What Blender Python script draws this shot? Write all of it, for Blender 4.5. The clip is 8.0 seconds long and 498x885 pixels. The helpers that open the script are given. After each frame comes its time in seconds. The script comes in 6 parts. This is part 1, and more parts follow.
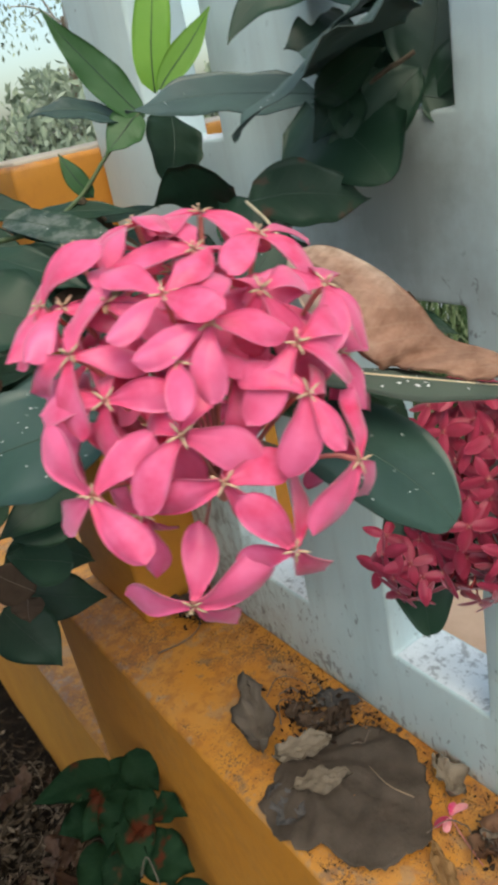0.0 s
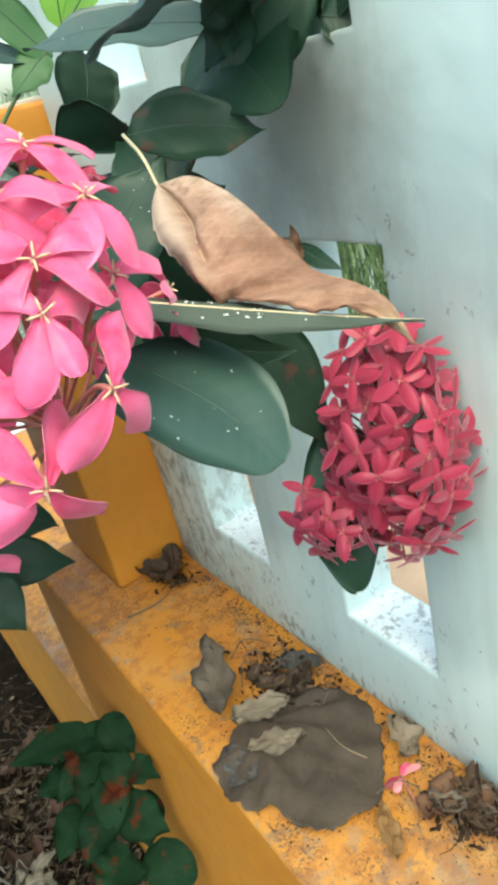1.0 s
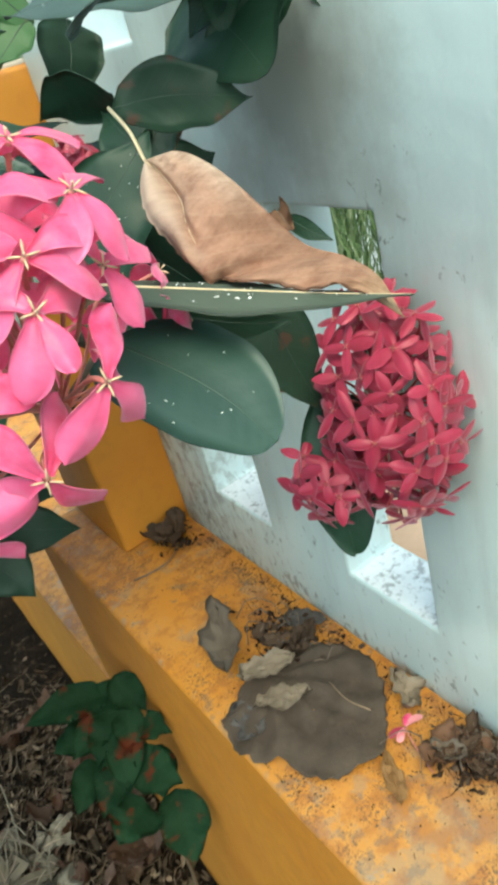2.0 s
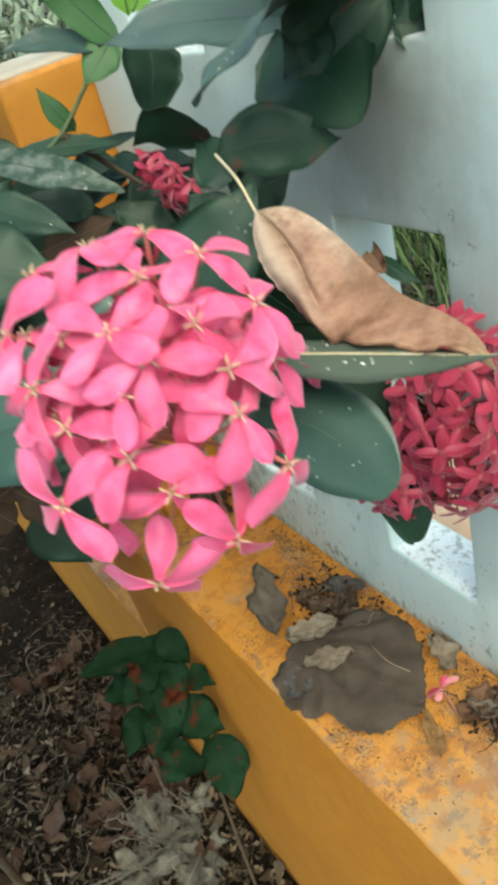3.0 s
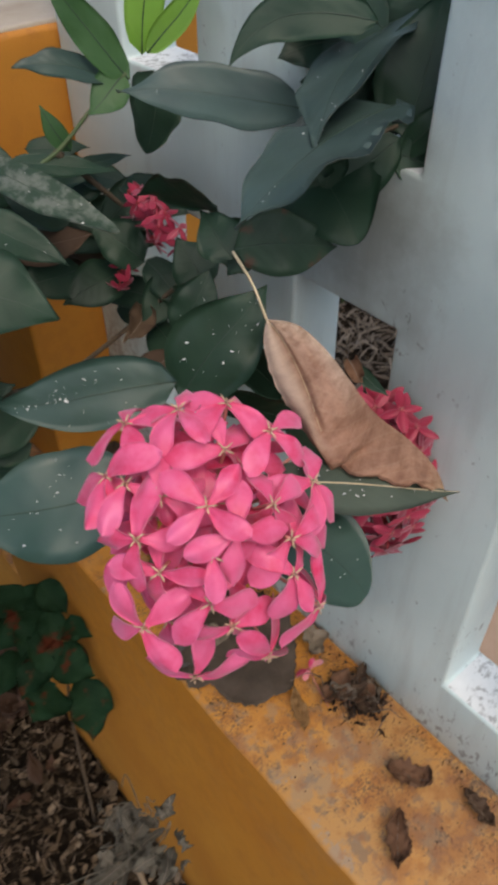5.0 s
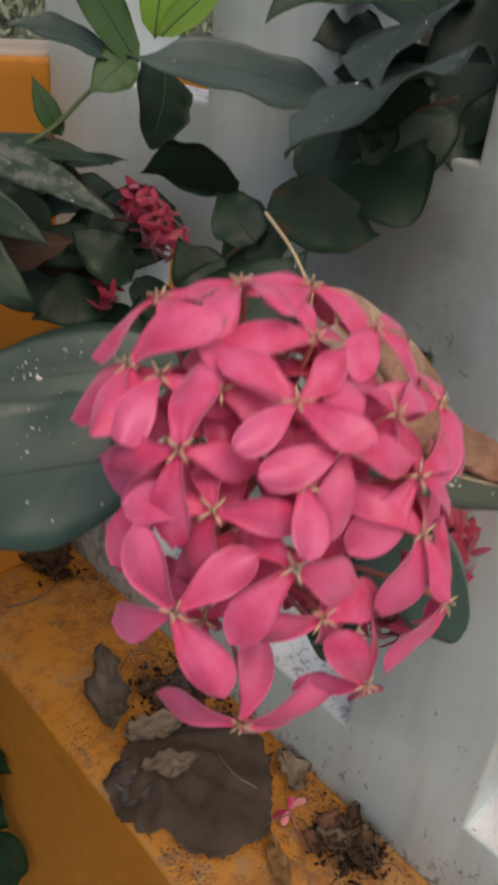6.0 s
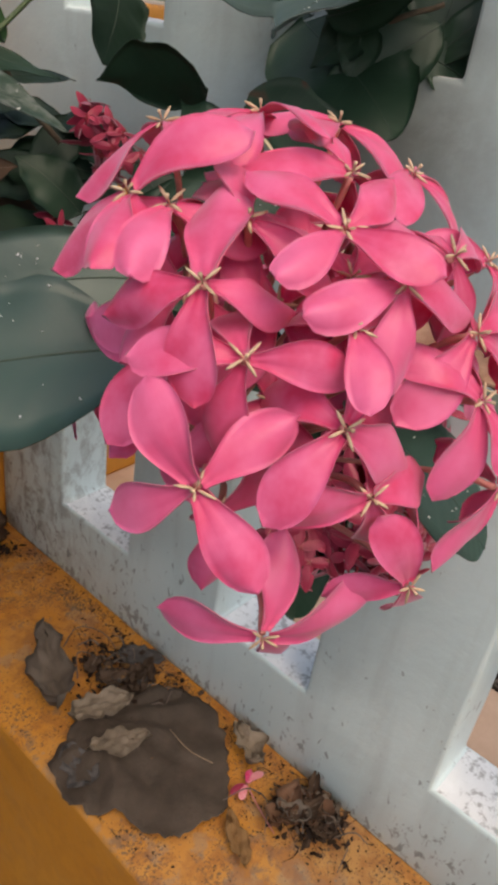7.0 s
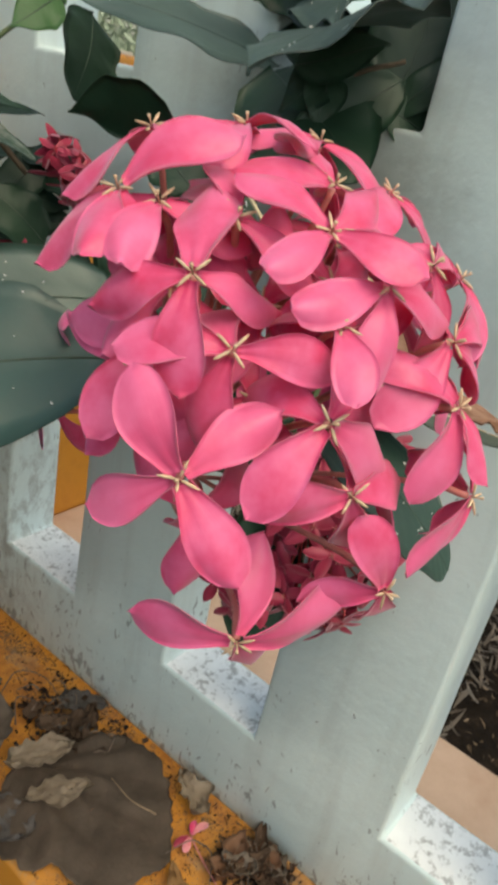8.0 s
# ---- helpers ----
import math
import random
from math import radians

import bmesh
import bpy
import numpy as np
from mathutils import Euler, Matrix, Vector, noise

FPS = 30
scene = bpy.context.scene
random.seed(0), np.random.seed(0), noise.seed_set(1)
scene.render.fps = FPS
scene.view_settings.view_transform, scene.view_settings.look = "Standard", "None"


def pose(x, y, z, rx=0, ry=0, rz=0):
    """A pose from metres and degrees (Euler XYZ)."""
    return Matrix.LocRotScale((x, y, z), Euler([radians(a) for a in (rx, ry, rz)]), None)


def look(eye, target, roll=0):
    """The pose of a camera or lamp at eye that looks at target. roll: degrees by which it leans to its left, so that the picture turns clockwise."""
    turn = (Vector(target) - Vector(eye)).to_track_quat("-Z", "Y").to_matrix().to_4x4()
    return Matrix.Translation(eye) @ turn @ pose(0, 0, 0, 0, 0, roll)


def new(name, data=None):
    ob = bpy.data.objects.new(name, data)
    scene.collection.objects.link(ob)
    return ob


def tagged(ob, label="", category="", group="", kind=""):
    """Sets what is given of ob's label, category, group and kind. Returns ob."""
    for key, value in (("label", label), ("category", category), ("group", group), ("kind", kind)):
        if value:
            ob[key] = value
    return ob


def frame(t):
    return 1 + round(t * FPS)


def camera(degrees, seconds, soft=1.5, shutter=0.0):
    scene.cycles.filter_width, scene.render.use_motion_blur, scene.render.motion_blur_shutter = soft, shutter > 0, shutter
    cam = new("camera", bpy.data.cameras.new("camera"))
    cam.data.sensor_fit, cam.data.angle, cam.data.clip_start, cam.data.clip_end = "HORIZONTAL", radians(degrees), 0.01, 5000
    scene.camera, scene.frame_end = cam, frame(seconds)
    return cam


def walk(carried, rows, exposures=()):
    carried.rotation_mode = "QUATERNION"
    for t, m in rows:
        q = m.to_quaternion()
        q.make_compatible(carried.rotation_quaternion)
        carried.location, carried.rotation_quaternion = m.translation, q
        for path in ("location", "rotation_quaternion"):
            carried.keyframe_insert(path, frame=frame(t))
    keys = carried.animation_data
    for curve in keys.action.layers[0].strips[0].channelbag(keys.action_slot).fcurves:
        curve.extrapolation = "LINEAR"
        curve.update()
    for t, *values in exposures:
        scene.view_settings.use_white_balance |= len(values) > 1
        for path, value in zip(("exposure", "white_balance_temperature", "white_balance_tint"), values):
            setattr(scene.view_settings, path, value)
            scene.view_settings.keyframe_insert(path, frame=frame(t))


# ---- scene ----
cam = camera(37.6, 8.0, soft=4.0, shutter=0.5)
PATH = [
    (0, (0.109, 0.156, 0.91), (1.072, 1.692, 0.066), -11.6),
    (0.5, (0.149, 0.138, 0.898), (1.037, 1.708, 0.035), -14.1),
    (1, (0.175, 0.124, 0.876), (1.05, 1.679, -0.028), -13.9),
    (1.2, (0.174, 0.119, 0.876), (1.072, 1.675, -0.002), -14.1),
    (2.3, (0.179, 0.12, 0.901), (0.964, 1.617, -0.167), -16.3),
    (2.5, (0.17, 0.12, 0.916), (0.954, 1.595, -0.185), -15.7),
    (3, (0.138, 0.126, 0.96), (0.873, 1.604, -0.17), -16.8),
    (3.5, (0.121, 0.137, 1.016), (0.875, 1.56, -0.171), -15.8),
    (4, (0.105, 0.155, 1.048), (0.886, 1.498, -0.211), -10.9),
    (4.5, (0.089, 0.17, 1.093), (0.947, 1.376, -0.252), -5.4),
    (4.7, (0.088, 0.168, 1.104), (0.976, 1.307, -0.28), -3.4),
    (5.8, (0.086, 0.231, 0.974), (1.279, 1.392, -0.134), 6.1),
    (6, (0.08, 0.237, 0.948), (1.326, 1.426, -0.069), 5.9),
    (6.5, (0.077, 0.255, 0.903), (1.424, 1.371, -0.066), 8.1),
    (7, (0.077, 0.26, 0.9), (1.448, 1.305, -0.114), 8.9),
    (7.5, (0.078, 0.262, 0.89), (1.517, 1.261, -0.075), 10.7),
    (8, (0.069, 0.261, 0.888), (1.572, 1.255, 0.02), 12.2),
]
EXPOSURES = [
    (0.0, 1.15, 6950.0, -2.0), (0.5, 1.27, 6900.0, -6.0), (1.0, 1.94, 6800.0, -12.5), (2.5, 1.72, 6800.0, -13.5), (3.0, 1.66, 6950.0, -12.0), (3.5, 1.07, 6950.0, 0.0),
    (4.5, 0.92, 6650.0, 4.0), (6.0, 0.43, 7900.0, 14.0), (6.5, 0.78, 7600.0, 13.0), (7.5, 0.88, 7600.0, 7.0), (8.0, 1.03, 7700.0, 0.0)]
walk(cam, [(t, look(eye, target, roll)) for t, eye, target, roll in PATH], EXPOSURES)

# ---- light: a bright hazy sky, brighter on the far side of the wall ----
SUN_ELEVATION, SUN_BEARING = 62.0, 200.0
world = bpy.data.worlds.new("sky")
scene.world = world
world.use_nodes = True
wt = world.node_tree
sky = wt.nodes.new("ShaderNodeTexSky")
sky.sky_type = "NISHITA"
sky.sun_disc = False
sky.sun_elevation = radians(SUN_ELEVATION)
sky.sun_rotation = radians(SUN_BEARING)
sky.air_density, sky.dust_density, sky.ozone_density = 1.0, 3.5, 1.0
wt.links.new(sky.outputs["Color"], wt.nodes["Background"].inputs["Color"])
wt.nodes["Background"].inputs["Strength"].default_value = 0.13
sun_data = bpy.data.lights.new("sun", "SUN")
sun_data.energy, sun_data.angle, sun_data.color = 0.3, radians(60), (1.0, 0.95, 0.88)
sun = new("sun", sun_data)
se, sb = radians(SUN_ELEVATION), radians(SUN_BEARING)
sun_from = Vector((math.sin(sb) * math.cos(se), math.cos(sb) * math.cos(se), math.sin(se)))
sun.matrix_world = look(sun_from * 20, (0, 0, 0))


# ---- materials ----
def nodes_of(name):
    m = bpy.data.materials.new(name)
    m.use_nodes = True
    t = m.node_tree
    return m, t, t.nodes["Principled BSDF"]


def nd(t, kind, **inputs):
    n = t.nodes.new(kind)
    for k, v in inputs.items():
        key = k.replace("_", " ")
        if key in n.inputs:
            if isinstance(v, bpy.types.NodeSocket):
                t.links.new(v, n.inputs[key])
            else:
                n.inputs[key].default_value = v
    return n


def position(t):
    return t.nodes.new("ShaderNodeNewGeometry").outputs["Position"]


def noise_tex(t, scale, detail=4.0, rough=0.55, vec=None, distort=0.0):
    n = nd(t, "ShaderNodeTexNoise", Scale=scale, Detail=detail, Roughness=rough, Distortion=distort)
    t.links.new(vec if vec is not None else position(t), n.inputs["Vector"])
    return n.outputs["Fac"]


def ramp(t, fac, stops):
    r = t.nodes.new("ShaderNodeValToRGB")
    e = r.color_ramp.elements
    while len(e) < len(stops):
        e.new(0.5)
    for el, (p, c) in zip(e, stops):
        el.position = p
        el.color = (*c, 1) if len(c) == 3 else (c[0], c[0], c[0], 1)
    t.links.new(fac, r.inputs["Fac"])
    return r.outputs["Color"]


def mix(t, fac, a, b, how="MIX"):
    m = t.nodes.new("ShaderNodeMix")
    m.data_type, m.blend_type = "RGBA", how
    for i, v in ((0, fac), (6, a), (7, b)):
        if isinstance(v, bpy.types.NodeSocket):
            t.links.new(v, m.inputs[i])
        elif i == 0:
            m.inputs[0].default_value = v
        else:
            m.inputs[i].default_value = (*v, 1)
    return m.outputs[2]


def math_node(t, op, a, b=0.0, clamp=False):
    m = t.nodes.new("ShaderNodeMath")
    m.operation, m.use_clamp = op, clamp
    for i, v in ((0, a), (1, b)):
        if isinstance(v, bpy.types.NodeSocket):
            t.links.new(v, m.inputs[i])
        else:
            m.inputs[i].default_value = v
    return m.outputs[0]


def bump(t, p, height, strength, distance):
    b = t.nodes.new("ShaderNodeBump")
    b.inputs["Strength"].default_value, b.inputs["Distance"].default_value = strength, distance
    t.links.new(height, b.inputs["Height"])
    t.links.new(b.outputs["Normal"], p.inputs["Normal"])


def stretched(t, sx, sy, sz):
    m = t.nodes.new("ShaderNodeMapping")
    m.inputs["Scale"].default_value = (sx, sy, sz)
    t.links.new(position(t), m.inputs["Vector"])
    return m.outputs["Vector"]


def wall_paint():
    m, t, p = nodes_of("pale blue wall paint")
    base = ramp(t, noise_tex(t, 6, 5), [(0.3, (0.575, 0.685, 0.678)), (0.7, (0.675, 0.775, 0.765))])
    streak = ramp(t, noise_tex(t, 1.0, 6, 0.6, stretched(t, 30, 30, 4)), [(0.50, (0, 0, 0)), (0.72, (1, 1, 1))])
    col = mix(t, math_node(t, "MULTIPLY", streak, 0.28), base, (0.36, 0.38, 0.36))
    # black mould specks, thickest in a band of stains low on the wall
    z = t.nodes.new("ShaderNodeSeparateXYZ")
    t.links.new(position(t), z.inputs[0])
    low = nd(t, "ShaderNodeMapRange", Value=z.outputs[2])
    low.inputs[1].default_value, low.inputs[2].default_value = 0.52, 0.27
    low.inputs[3].default_value, low.inputs[4].default_value = 0.0, 0.17
    specks = noise_tex(t, 1.0, 6, 0.62, stretched(t, 120, 120, 70), 0.6)
    patch = noise_tex(t, 9, 3)
    s = math_node(t, "ADD", math_node(t, "ADD", specks, low.outputs[0]), math_node(t, "MULTIPLY", patch, 0.50))
    mask = ramp(t, s, [(0.95, (0, 0, 0)), (1.05, (1, 1, 1))])
    col = mix(t, math_node(t, "MULTIPLY", mask, 0.62), col, (0.12, 0.13, 0.13))
    # soft shade beside the upper leaves, painted into the wall colour with a ragged edge
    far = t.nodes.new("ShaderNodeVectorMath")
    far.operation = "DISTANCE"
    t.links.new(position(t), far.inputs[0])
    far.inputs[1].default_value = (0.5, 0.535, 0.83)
    leaf_shade = ramp(t, math_node(t, "ADD", far.outputs["Value"], math_node(t, "MULTIPLY", noise_tex(t, 11, 6, 0.65), 0.16)), [(0.11, (1, 1, 1)), (0.19, (0, 0, 0))])
    col = mix(t, math_node(t, "MULTIPLY", leaf_shade, 0.7), col, (0.22, 0.21, 0.18))
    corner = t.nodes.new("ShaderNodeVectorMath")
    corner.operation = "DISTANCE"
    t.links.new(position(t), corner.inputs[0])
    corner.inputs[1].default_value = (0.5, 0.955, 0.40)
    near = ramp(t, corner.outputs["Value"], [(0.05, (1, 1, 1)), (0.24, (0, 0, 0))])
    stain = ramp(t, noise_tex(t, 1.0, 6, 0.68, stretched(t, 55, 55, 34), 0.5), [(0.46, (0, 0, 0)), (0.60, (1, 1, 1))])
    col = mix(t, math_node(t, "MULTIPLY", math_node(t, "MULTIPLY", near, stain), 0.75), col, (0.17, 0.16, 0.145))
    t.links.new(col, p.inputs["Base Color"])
    p.inputs["Roughness"].default_value = 0.45
    bump(t, p, math_node(t, "ADD", noise_tex(t, 40, 6), math_node(t, "MULTIPLY", noise_tex(t, 7, 3), 1.5)), 0.35, 0.004)
    return m


def bare_cement():
    m, t, p = nodes_of("white limewashed cement")
    base = ramp(t, noise_tex(t, 14, 6, 0.65), [(0.35, (0.74, 0.76, 0.76)), (0.65, (0.86, 0.88, 0.88))])
    spots = ramp(t, math_node(t, "ADD", noise_tex(t, 130, 6, 0.7), math_node(t, "MULTIPLY", noise_tex(t, 16, 3), 0.5)), [(0.76, (0, 0, 0)), (0.86, (1, 1, 1))])
    t.links.new(mix(t, math_node(t, "MULTIPLY", spots, 0.66), base, (0.22, 0.22, 0.21)), p.inputs["Base Color"])
    p.inputs["Roughness"].default_value = 0.85
    bump(t, p, noise_tex(t, 120, 8, 0.7), 0.7, 0.003)
    return m


def orange_paint():
    m, t, p = nodes_of("weathered orange paint")
    base = ramp(t, noise_tex(t, 5, 5), [(0.3, (0.52, 0.194, 0.020)), (0.7, (0.61, 0.258, 0.032))])
    # pale worn paint on what faces up
    g = t.nodes.new("ShaderNodeNewGeometry")
    nz = t.nodes.new("ShaderNodeSeparateXYZ")
    t.links.new(g.outputs["Normal"], nz.inputs[0])
    up = math_node(t, "MULTIPLY", nz.outputs[2], 1.0, True)
    worn = ramp(t, noise_tex(t, 11, 6, 0.62), [(0.42, (0, 0, 0)), (0.66, (1, 1, 1))])
    col = mix(t, math_node(t, "MULTIPLY", math_node(t, "MULTIPLY", worn, up), 0.45), base, (0.60, 0.31, 0.085))
    # the part of the ledge that is walked past most is rubbed to a dull tan
    at = t.nodes.new("ShaderNodeSeparateXYZ")
    t.links.new(position(t), at.inputs[0])
    along = nd(t, "ShaderNodeMapRange", Value=at.outputs[1])
    along.inputs[1].default_value, along.inputs[2].default_value = 0.62, 0.30
    along.inputs[3].default_value, along.inputs[4].default_value = 0.0, 0.42
    rubbed = ramp(t, math_node(t, "ADD", along.outputs[0], math_node(t, "MULTIPLY", noise_tex(t, 14, 6, 0.62), 0.8)), [(0.52, (0, 0, 0)), (0.78, (1, 1, 1))])
    col = mix(t, math_node(t, "MULTIPLY", math_node(t, "MULTIPLY", rubbed, up), 0.62), col, (0.42, 0.255, 0.105))
    lichen = ramp(t, math_node(t, "ADD", math_node(t, "ADD", noise_tex(t, 42, 6, 0.7), math_node(t, "MULTIPLY", noise_tex(t, 10, 3, 0.6), 0.6)), math_node(t, "MULTIPLY", along.outputs[0], 0.25)), [(0.93, (0, 0, 0)), (1.04, (1, 1, 1))])
    col = mix(t, math_node(t, "MULTIPLY", math_node(t, "MULTIPLY", lichen, up), 0.62), col, (0.145, 0.115, 0.095))
    mould = math_node(t, "ADD", noise_tex(t, 330, 5, 0.7), math_node(t, "MULTIPLY", noise_tex(t, 16, 4, 0.6), 0.75))
    mask = ramp(t, mould, [(0.96, (0, 0, 0)), (1.08, (1, 1, 1))])
    col = mix(t, math_node(t, "MULTIPLY", math_node(t, "MULTIPLY", mask, up), 0.75), col, (0.07, 0.055, 0.045))
    bare = ramp(t, math_node(t, "ADD", noise_tex(t, 28, 6, 0.7), math_node(t, "MULTIPLY", noise_tex(t, 5.5, 2), 0.8)), [(0.97, (0, 0, 0)), (1.06, (1, 1, 1))])
    col = mix(t, math_node(t, "MULTIPLY", math_node(t, "MULTIPLY", bare, up), 0.35), col, (0.25, 0.22, 0.18))
    xyz = t.nodes.new("ShaderNodeSeparateXYZ")
    t.links.new(position(t), xyz.inputs[0])
    rim = nd(t, "ShaderNodeMapRange", Value=xyz.outputs[0])
    rim.inputs[1].default_value, rim.inputs[2].default_value = 0.405, 0.325
    rim.inputs[3].default_value, rim.inputs[4].default_value = 0.0, 0.14
    chips = ramp(t, math_node(t, "ADD", math_node(t, "ADD", noise_tex(t, 38, 6, 0.7), rim.outputs[0]), math_node(t, "MULTIPLY", noise_tex(t, 7, 2), 0.5)), [(0.95, (0, 0, 0)), (1.03, (1, 1, 1))])
    col = mix(t, math_node(t, "MULTIPLY", math_node(t, "MULTIPLY", chips, up), 0.5), col, (0.27, 0.26, 0.24))
    blush = ramp(t, noise_tex(t, 17, 5, 0.65), [(0.48, (0, 0, 0)), (0.64, (1, 1, 1))])
    col = mix(t, math_node(t, "MULTIPLY", math_node(t, "MULTIPLY", blush, up), 0.12), col, (0.40, 0.20, 0.11))
    rust = ramp(t, math_node(t, "ADD", noise_tex(t, 60, 5), math_node(t, "MULTIPLY", noise_tex(t, 8, 3), 0.6)), [(0.76, (0, 0, 0)), (0.92, (1, 1, 1))])
    col = mix(t, math_node(t, "MULTIPLY", rust, math_node(t, "ADD", math_node(t, "MULTIPLY", up, 0.42), 0.12)), col, (0.30, 0.10, 0.025))
    t.links.new(col, p.inputs["Base Color"])
    p.inputs["Roughness"].default_value = 0.6
    bump(t, p, math_node(t, "ADD", noise_tex(t, 55, 7, 0.6), noise_tex(t, 300, 3)), 0.25, 0.0015)
    return m


def dusty_top():
    m, t, p = nodes_of("pale dusty coping")
    t.links.new(ramp(t, noise_tex(t, 12, 6), [(0.3, (0.36, 0.29, 0.22)), (0.7, (0.50, 0.44, 0.37))]), p.inputs["Base Color"])
    p.inputs["Roughness"].default_value = 0.9
    bump(t, p, noise_tex(t, 90, 6), 0.5, 0.002)
    return m


def soil():
    m, t, p = nodes_of("dark soil")
    t.links.new(ramp(t, noise_tex(t, 18, 8, 0.7), [(0.3, (0.008, 0.006, 0.004)), (0.55, (0.020, 0.014, 0.009)), (0.75, (0.055, 0.038, 0.024))]), p.inputs["Base Color"])
    p.inputs["Roughness"].default_value = 0.95
    bump(t, p, noise_tex(t, 35, 8, 0.7), 1.0, 0.03)
    p.inputs["Specular IOR Level"].default_value = 0.1
    return m


def uv_parts(t):
    u = t.nodes.new("ShaderNodeUVMap")
    s = t.nodes.new("ShaderNodeSeparateXYZ")
    t.links.new(u.outputs[0], s.inputs[0])
    return s.outputs[0], math_node(t, "ABSOLUTE", math_node(t, "SUBTRACT", s.outputs[1], 0.5)), u.outputs[0]


def leaf_mat(name, dark, light, vein, rough=0.46, blotch=None, dust=0.0, glow=0.12, spread=0.60, grain=45, shine=0.35):
    m, t, p = nodes_of(name)
    u, v, uv = uv_parts(t)
    rnd = t.nodes.new("ShaderNodeObjectInfo").outputs["Random"]
    base = mix(t, ramp(t, noise_tex(t, 25, 4), [(0.3, (0, 0, 0)), (0.7, (1, 1, 1))]), dark, light)
    base = mix(t, math_node(t, "MULTIPLY", rnd, 0.35), base, tuple(c * 1.5 for c in light))
    # side veins sweep towards the tip
    w = math_node(t, "SINE", math_node(t, "MULTIPLY", math_node(t, "SUBTRACT", u, math_node(t, "MULTIPLY", v, 0.35)), 62.0))
    veins = ramp(t, w, [(0.86, (0, 0, 0)), (1.0, (1, 1, 1))])
    col = mix(t, math_node(t, "MULTIPLY", veins, 0.09), base, vein)
    if blotch:
        b = ramp(t, noise_tex(t, grain, 3), [(spread, (0, 0, 0)), (spread + 0.08, (1, 1, 1))])
        col = mix(t, math_node(t, "MULTIPLY", b, 0.8), col, blotch)
    if dust:
        b = ramp(t, noise_tex(t, 60, 6, 0.7), [(0.45, (0, 0, 0)), (0.6, (1, 1, 1))])
        col = mix(t, math_node(t, "MULTIPLY", b, dust), col, (0.45, 0.45, 0.42))
    t.links.new(col, p.inputs["Base Color"])
    p.inputs["Roughness"].default_value = rough
    p.inputs["Specular IOR Level"].default_value = shine if rough < 0.7 else 0.12
    h = math_node(t, "ADD", math_node(t, "MULTIPLY", w, 0.12), math_node(t, "ADD", noise_tex(t, 60, 4), math_node(t, "MULTIPLY", noise_tex(t, 220, 3), 0.3)))
    bump(t, p, h, 0.25, 0.0015)
    if glow:
        tr = nd(t, "ShaderNodeBsdfTranslucent")
        t.links.new(mix(t, 0.6, col, tuple(min(1, c * 3) for c in light)), tr.inputs["Color"])
        ms = t.nodes.new("ShaderNodeMixShader")
        ms.inputs[0].default_value = glow
        t.links.new(p.outputs[0], ms.inputs[1])
        t.links.new(tr.outputs[0], ms.inputs[2])
        t.links.new(ms.outputs[0], t.nodes["Material Output"].inputs["Surface"])
    return m


def petal_mat(name, deep, pale, glow=0.2):
    m, t, p = nodes_of(name)
    u, v, uv = uv_parts(t)
    rnd = t.nodes.new("ShaderNodeObjectInfo").outputs["Random"]
    body = mix(t, ramp(t, noise_tex(t, 120, 3), [(0.3, (0, 0, 0)), (0.75, (1, 1, 1))]), deep, pale)
    body = mix(t, math_node(t, "MULTIPLY", rnd, 0.55), body, pale)
    body = mix(t, ramp(t, u, [(0.0, (0.5, 0.5, 0.5)), (0.55, (0, 0, 0))]), body, deep)
    edge = ramp(t, v, [(0.475, (0, 0, 0)), (0.5, (1, 1, 1))])
    col = mix(t, math_node(t, "MULTIPLY", edge, 0.12), body, (0.95, 0.40, 0.48))
    t.links.new(col, p.inputs["Base Color"])
    p.inputs["Roughness"].default_value = 0.38
    p.inputs["Specular IOR Level"].default_value = 0.5
    p.inputs["Sheen Weight"].default_value = 0.42
    p.inputs["Sheen Tint"].default_value = (1.0, 0.80, 0.92, 1)
    streak = math_node(t, "SINE", math_node(t, "MULTIPLY", v, 80.0))
    bump(t, p, math_node(t, "ADD", math_node(t, "MULTIPLY", streak, 0.05), noise_tex(t, 120, 3)), 0.10, 0.0005)
    tr = nd(t, "ShaderNodeBsdfTranslucent")
    t.links.new(col, tr.inputs["Color"])
    ms = t.nodes.new("ShaderNodeMixShader")
    ms.inputs[0].default_value = glow
    t.links.new(p.outputs[0], ms.inputs[1])
    t.links.new(tr.outputs[0], ms.inputs[2])
    t.links.new(ms.outputs[0], t.nodes["Material Output"].inputs["Surface"])
    return m


def plain(name, c1, c2, scale=40.0, rough=0.7, relief=0.4, deep=0.002, detail=5):
    m, t, p = nodes_of(name)
    col = ramp(t, noise_tex(t, scale, detail, 0.65), [(0.32, c1), (0.68, c2)])
    rnd = t.nodes.new("ShaderNodeObjectInfo").outputs["Random"]
    col = mix(t, math_node(t, "MULTIPLY", rnd, 0.25), col, tuple(min(1, c * 1.35) for c in c2))
    t.links.new(col, p.inputs["Base Color"])
    p.inputs["Roughness"].default_value = rough
    bump(t, p, noise_tex(t, scale * 2.5, 6, 0.65), relief, deep)
    return m


def island(name, colours, rough=0.85):
    m, t, p = nodes_of(name)
    g = t.nodes.new("ShaderNodeNewGeometry")
    n = len(colours)
    col = ramp(t, g.outputs["Random Per Island"], [(i / max(1, n - 1), c) for i, c in enumerate(colours)])
    col = mix(t, math_node(t, "MULTIPLY", noise_tex(t, 60, 5), 0.5), col, tuple(c * 0.5 for c in colours[0]))
    t.links.new(col, p.inputs["Base Color"])
    p.inputs["Roughness"].default_value = rough
    p.inputs["Specular IOR Level"].default_value = 0.1
    return m


